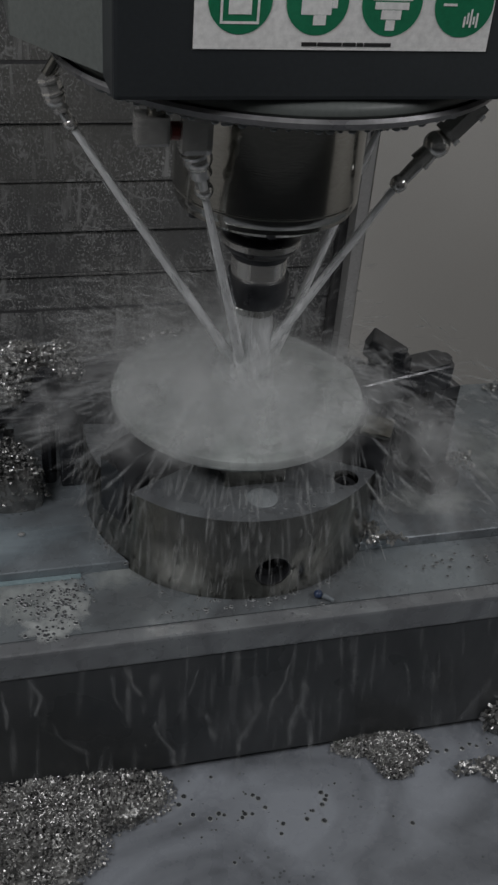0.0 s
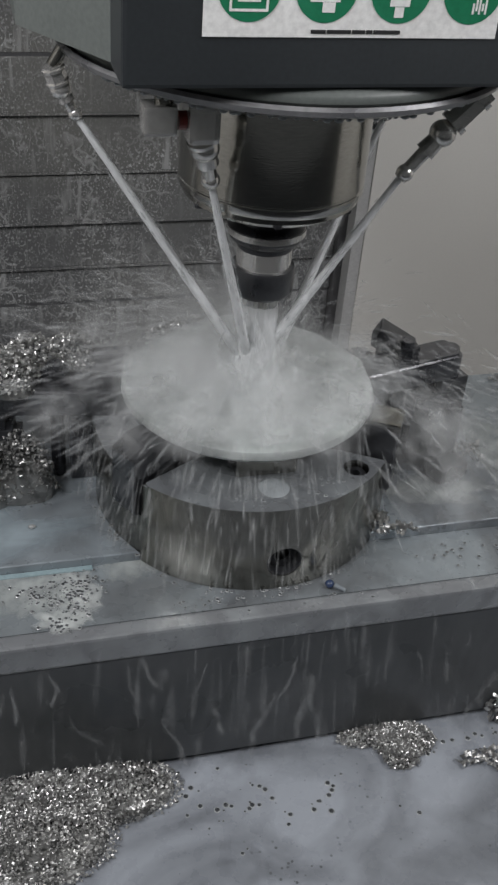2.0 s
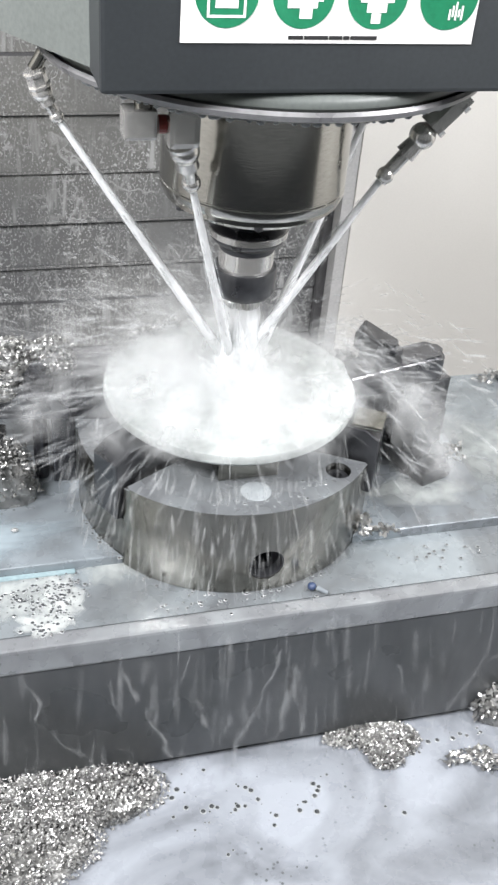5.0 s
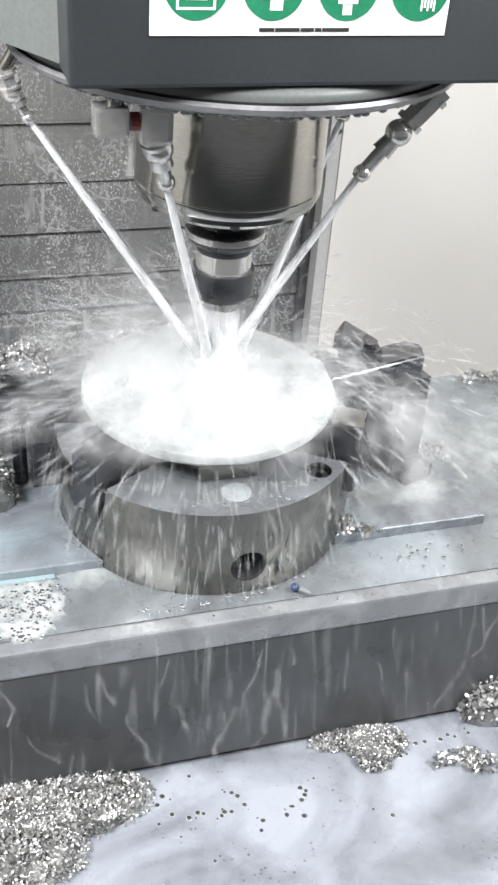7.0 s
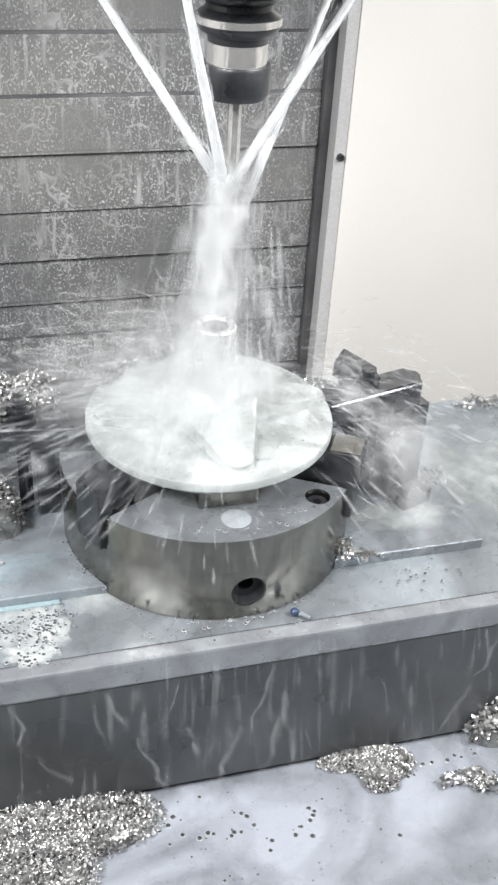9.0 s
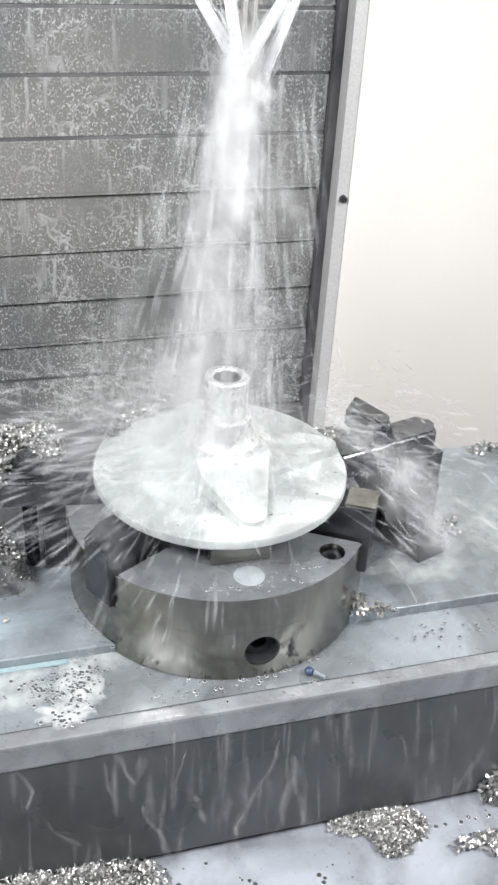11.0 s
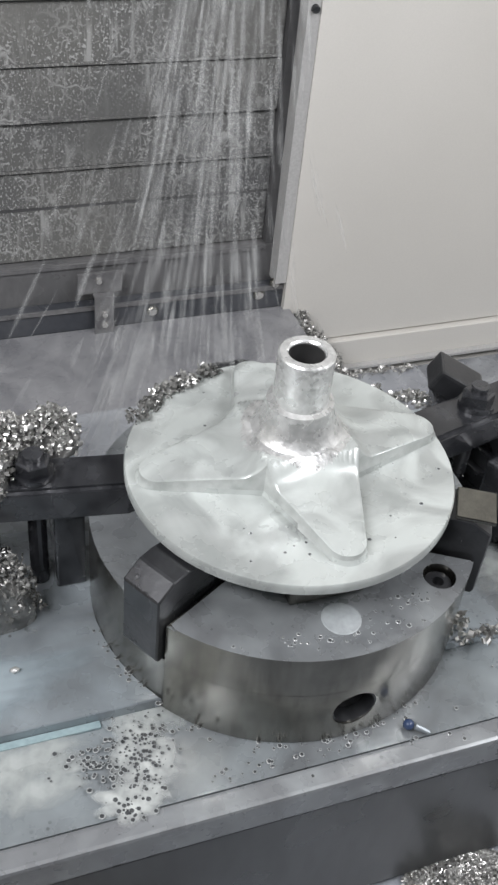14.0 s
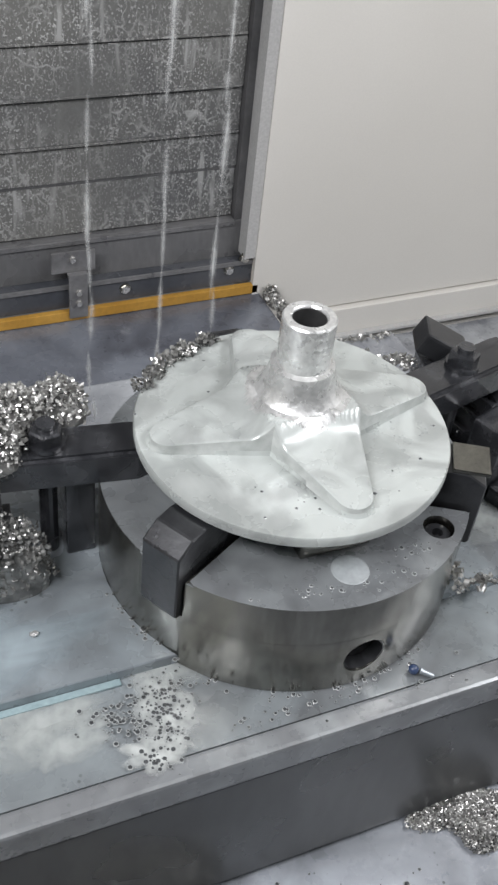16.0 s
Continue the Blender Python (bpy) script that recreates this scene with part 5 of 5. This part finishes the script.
def motions():
    """Keys: the table's travel, the head's lift, and the coolant that follows them."""
    for ob in ON_TABLE:
        at, turn = ob.location.copy(), ob.rotation_euler.z
        walk(ob, [(t, Matrix.Translation(at + Vector((x, y, 0))) @ Matrix.Rotation(turn, 4, "Z")) for t, x, y in TABLE])
    # the foam floats a little way along the table while it moves
    for ob in DRIFT:
        at = ob.location.copy()
        walk(ob, [(t, Matrix.Translation(at + Vector((x + float(np.interp(t, [8.7, 12.5], [0.0, 0.042])), y, 0)))) for t, x, y in TABLE])
    for ob in ON_SADDLE:
        walk(ob, [(t, Matrix.Translation((0, y, 0))) for t, x, y in TABLE])
    for ob in ON_HEAD:
        walk(ob, [(t, Matrix.Translation((0, 0, z))) for t, z in LIFT])
    axis = Matrix.Translation((AX, AY, 0))
    steps = sorted([0.5 * i for i in range(33)] + [7.25, 10.75, 11.1, 11.2, 11.3, 11.4, 11.6, 7.4, 7.6, 7.75, 7.9, 11.75, 11.9, 13.7, 13.85, 14.1, 14.25])
    # the burst climbs a little with the jets, then drains away when the table leaves
    sink = lambda t: float(np.interp(t, [0, 7.2, 8.7, 10.2, 10.75, 11.2, 11.9, 16], [0, 0, 0.02, 0.01, -0.09, -0.16, -0.45, -0.45]))
    walk(column, [(0, Matrix.Identity(4)), (7.3, Matrix.Identity(4)), (7.6, Matrix.Translation((0, 0, -0.03))), (7.95, Matrix.Translation((0, 0, -0.15))), (8.6, Matrix.Translation((0, 0, -0.4))), (16, Matrix.Translation((0, 0, -0.4)))])
    walk(burst, [(t, Matrix.Translation((0, 0, sink(t))) @ axis @ Matrix.Rotation(radians(34 * math.sin(2.3 * t)), 4, "Z") @ axis.inverted()) for t in steps])
    fall = lambda t, s: float(np.interp(t, [0, 11.05 + s, 11.4 + s, 16], [0, 0, -0.45, -0.45]))
    for k, ob in enumerate(FANS):
        walk(ob, [(t, Matrix.Translation((table_at(t)[0], table_at(t)[1], 0.012 * math.sin(3.1 * t + 2 * k) + fall(t, 0.55 * (k < 2))))
                   @ Matrix.Rotation(radians(16 * math.sin(2.7 * t + 1.7 * k)), 4, "Z")) for t in steps])
    for k, ob in enumerate(RUNS):
        walk(ob, [(t, Matrix.Translation((table_at(t)[0] + 0.004 * math.sin(2.1 * t + k), table_at(t)[1], -0.011 * (1 + math.sin(2.9 * t + 1.6 * k)) * (k > 1)
                                          + 0.009 * math.sin(3.3 * t + k) * (k < 2) + fall(t, (-2.6, -3.2, 0.9, 1.3)[k]))) ) for t in steps])
    drop = lambda t: float(np.interp(t, [0, 13.95, 14.1, 14.25, 14.6, 16], [0, 0, -0.07, -0.28, -1.15, -1.3]))
    thin = lambda t: float(np.interp(t, [0, 13.45, 13.7, 13.85, 14.1, 16], [0, 0, -0.08, -0.3, -1.15, -1.3]))
    for ob, sunk in ((plume, drop), (haze, thin)):
        walk(ob, [(t, Matrix.Translation((0, 0, lift_at(t) + sunk(t))) @ axis @ Matrix.Rotation(radians(28 * math.sin(2.6 * t)), 4, "Z") @ axis.inverted()) for t in steps])
    walk(flood, [(t, Matrix.Translation((0, 0, z))) for t, z in ((0, 0), (13.6, 0), (14.0, -0.004), (14.25, -0.012), (14.5, -0.03), (16, -0.03))])
    for k, ob in enumerate(DRIPS):
        rows = [(0, 0.72), (13.6 + 0.1 * k, 0.72), (14.3 + 0.1 * k, 0.12 + 0.1 * k), (15.0, -0.02 + 0.03 * k), (16.0, -0.16)]
        walk(ob, [(t, Matrix.Translation((0, 0, z))) for t, z in rows])


motions()
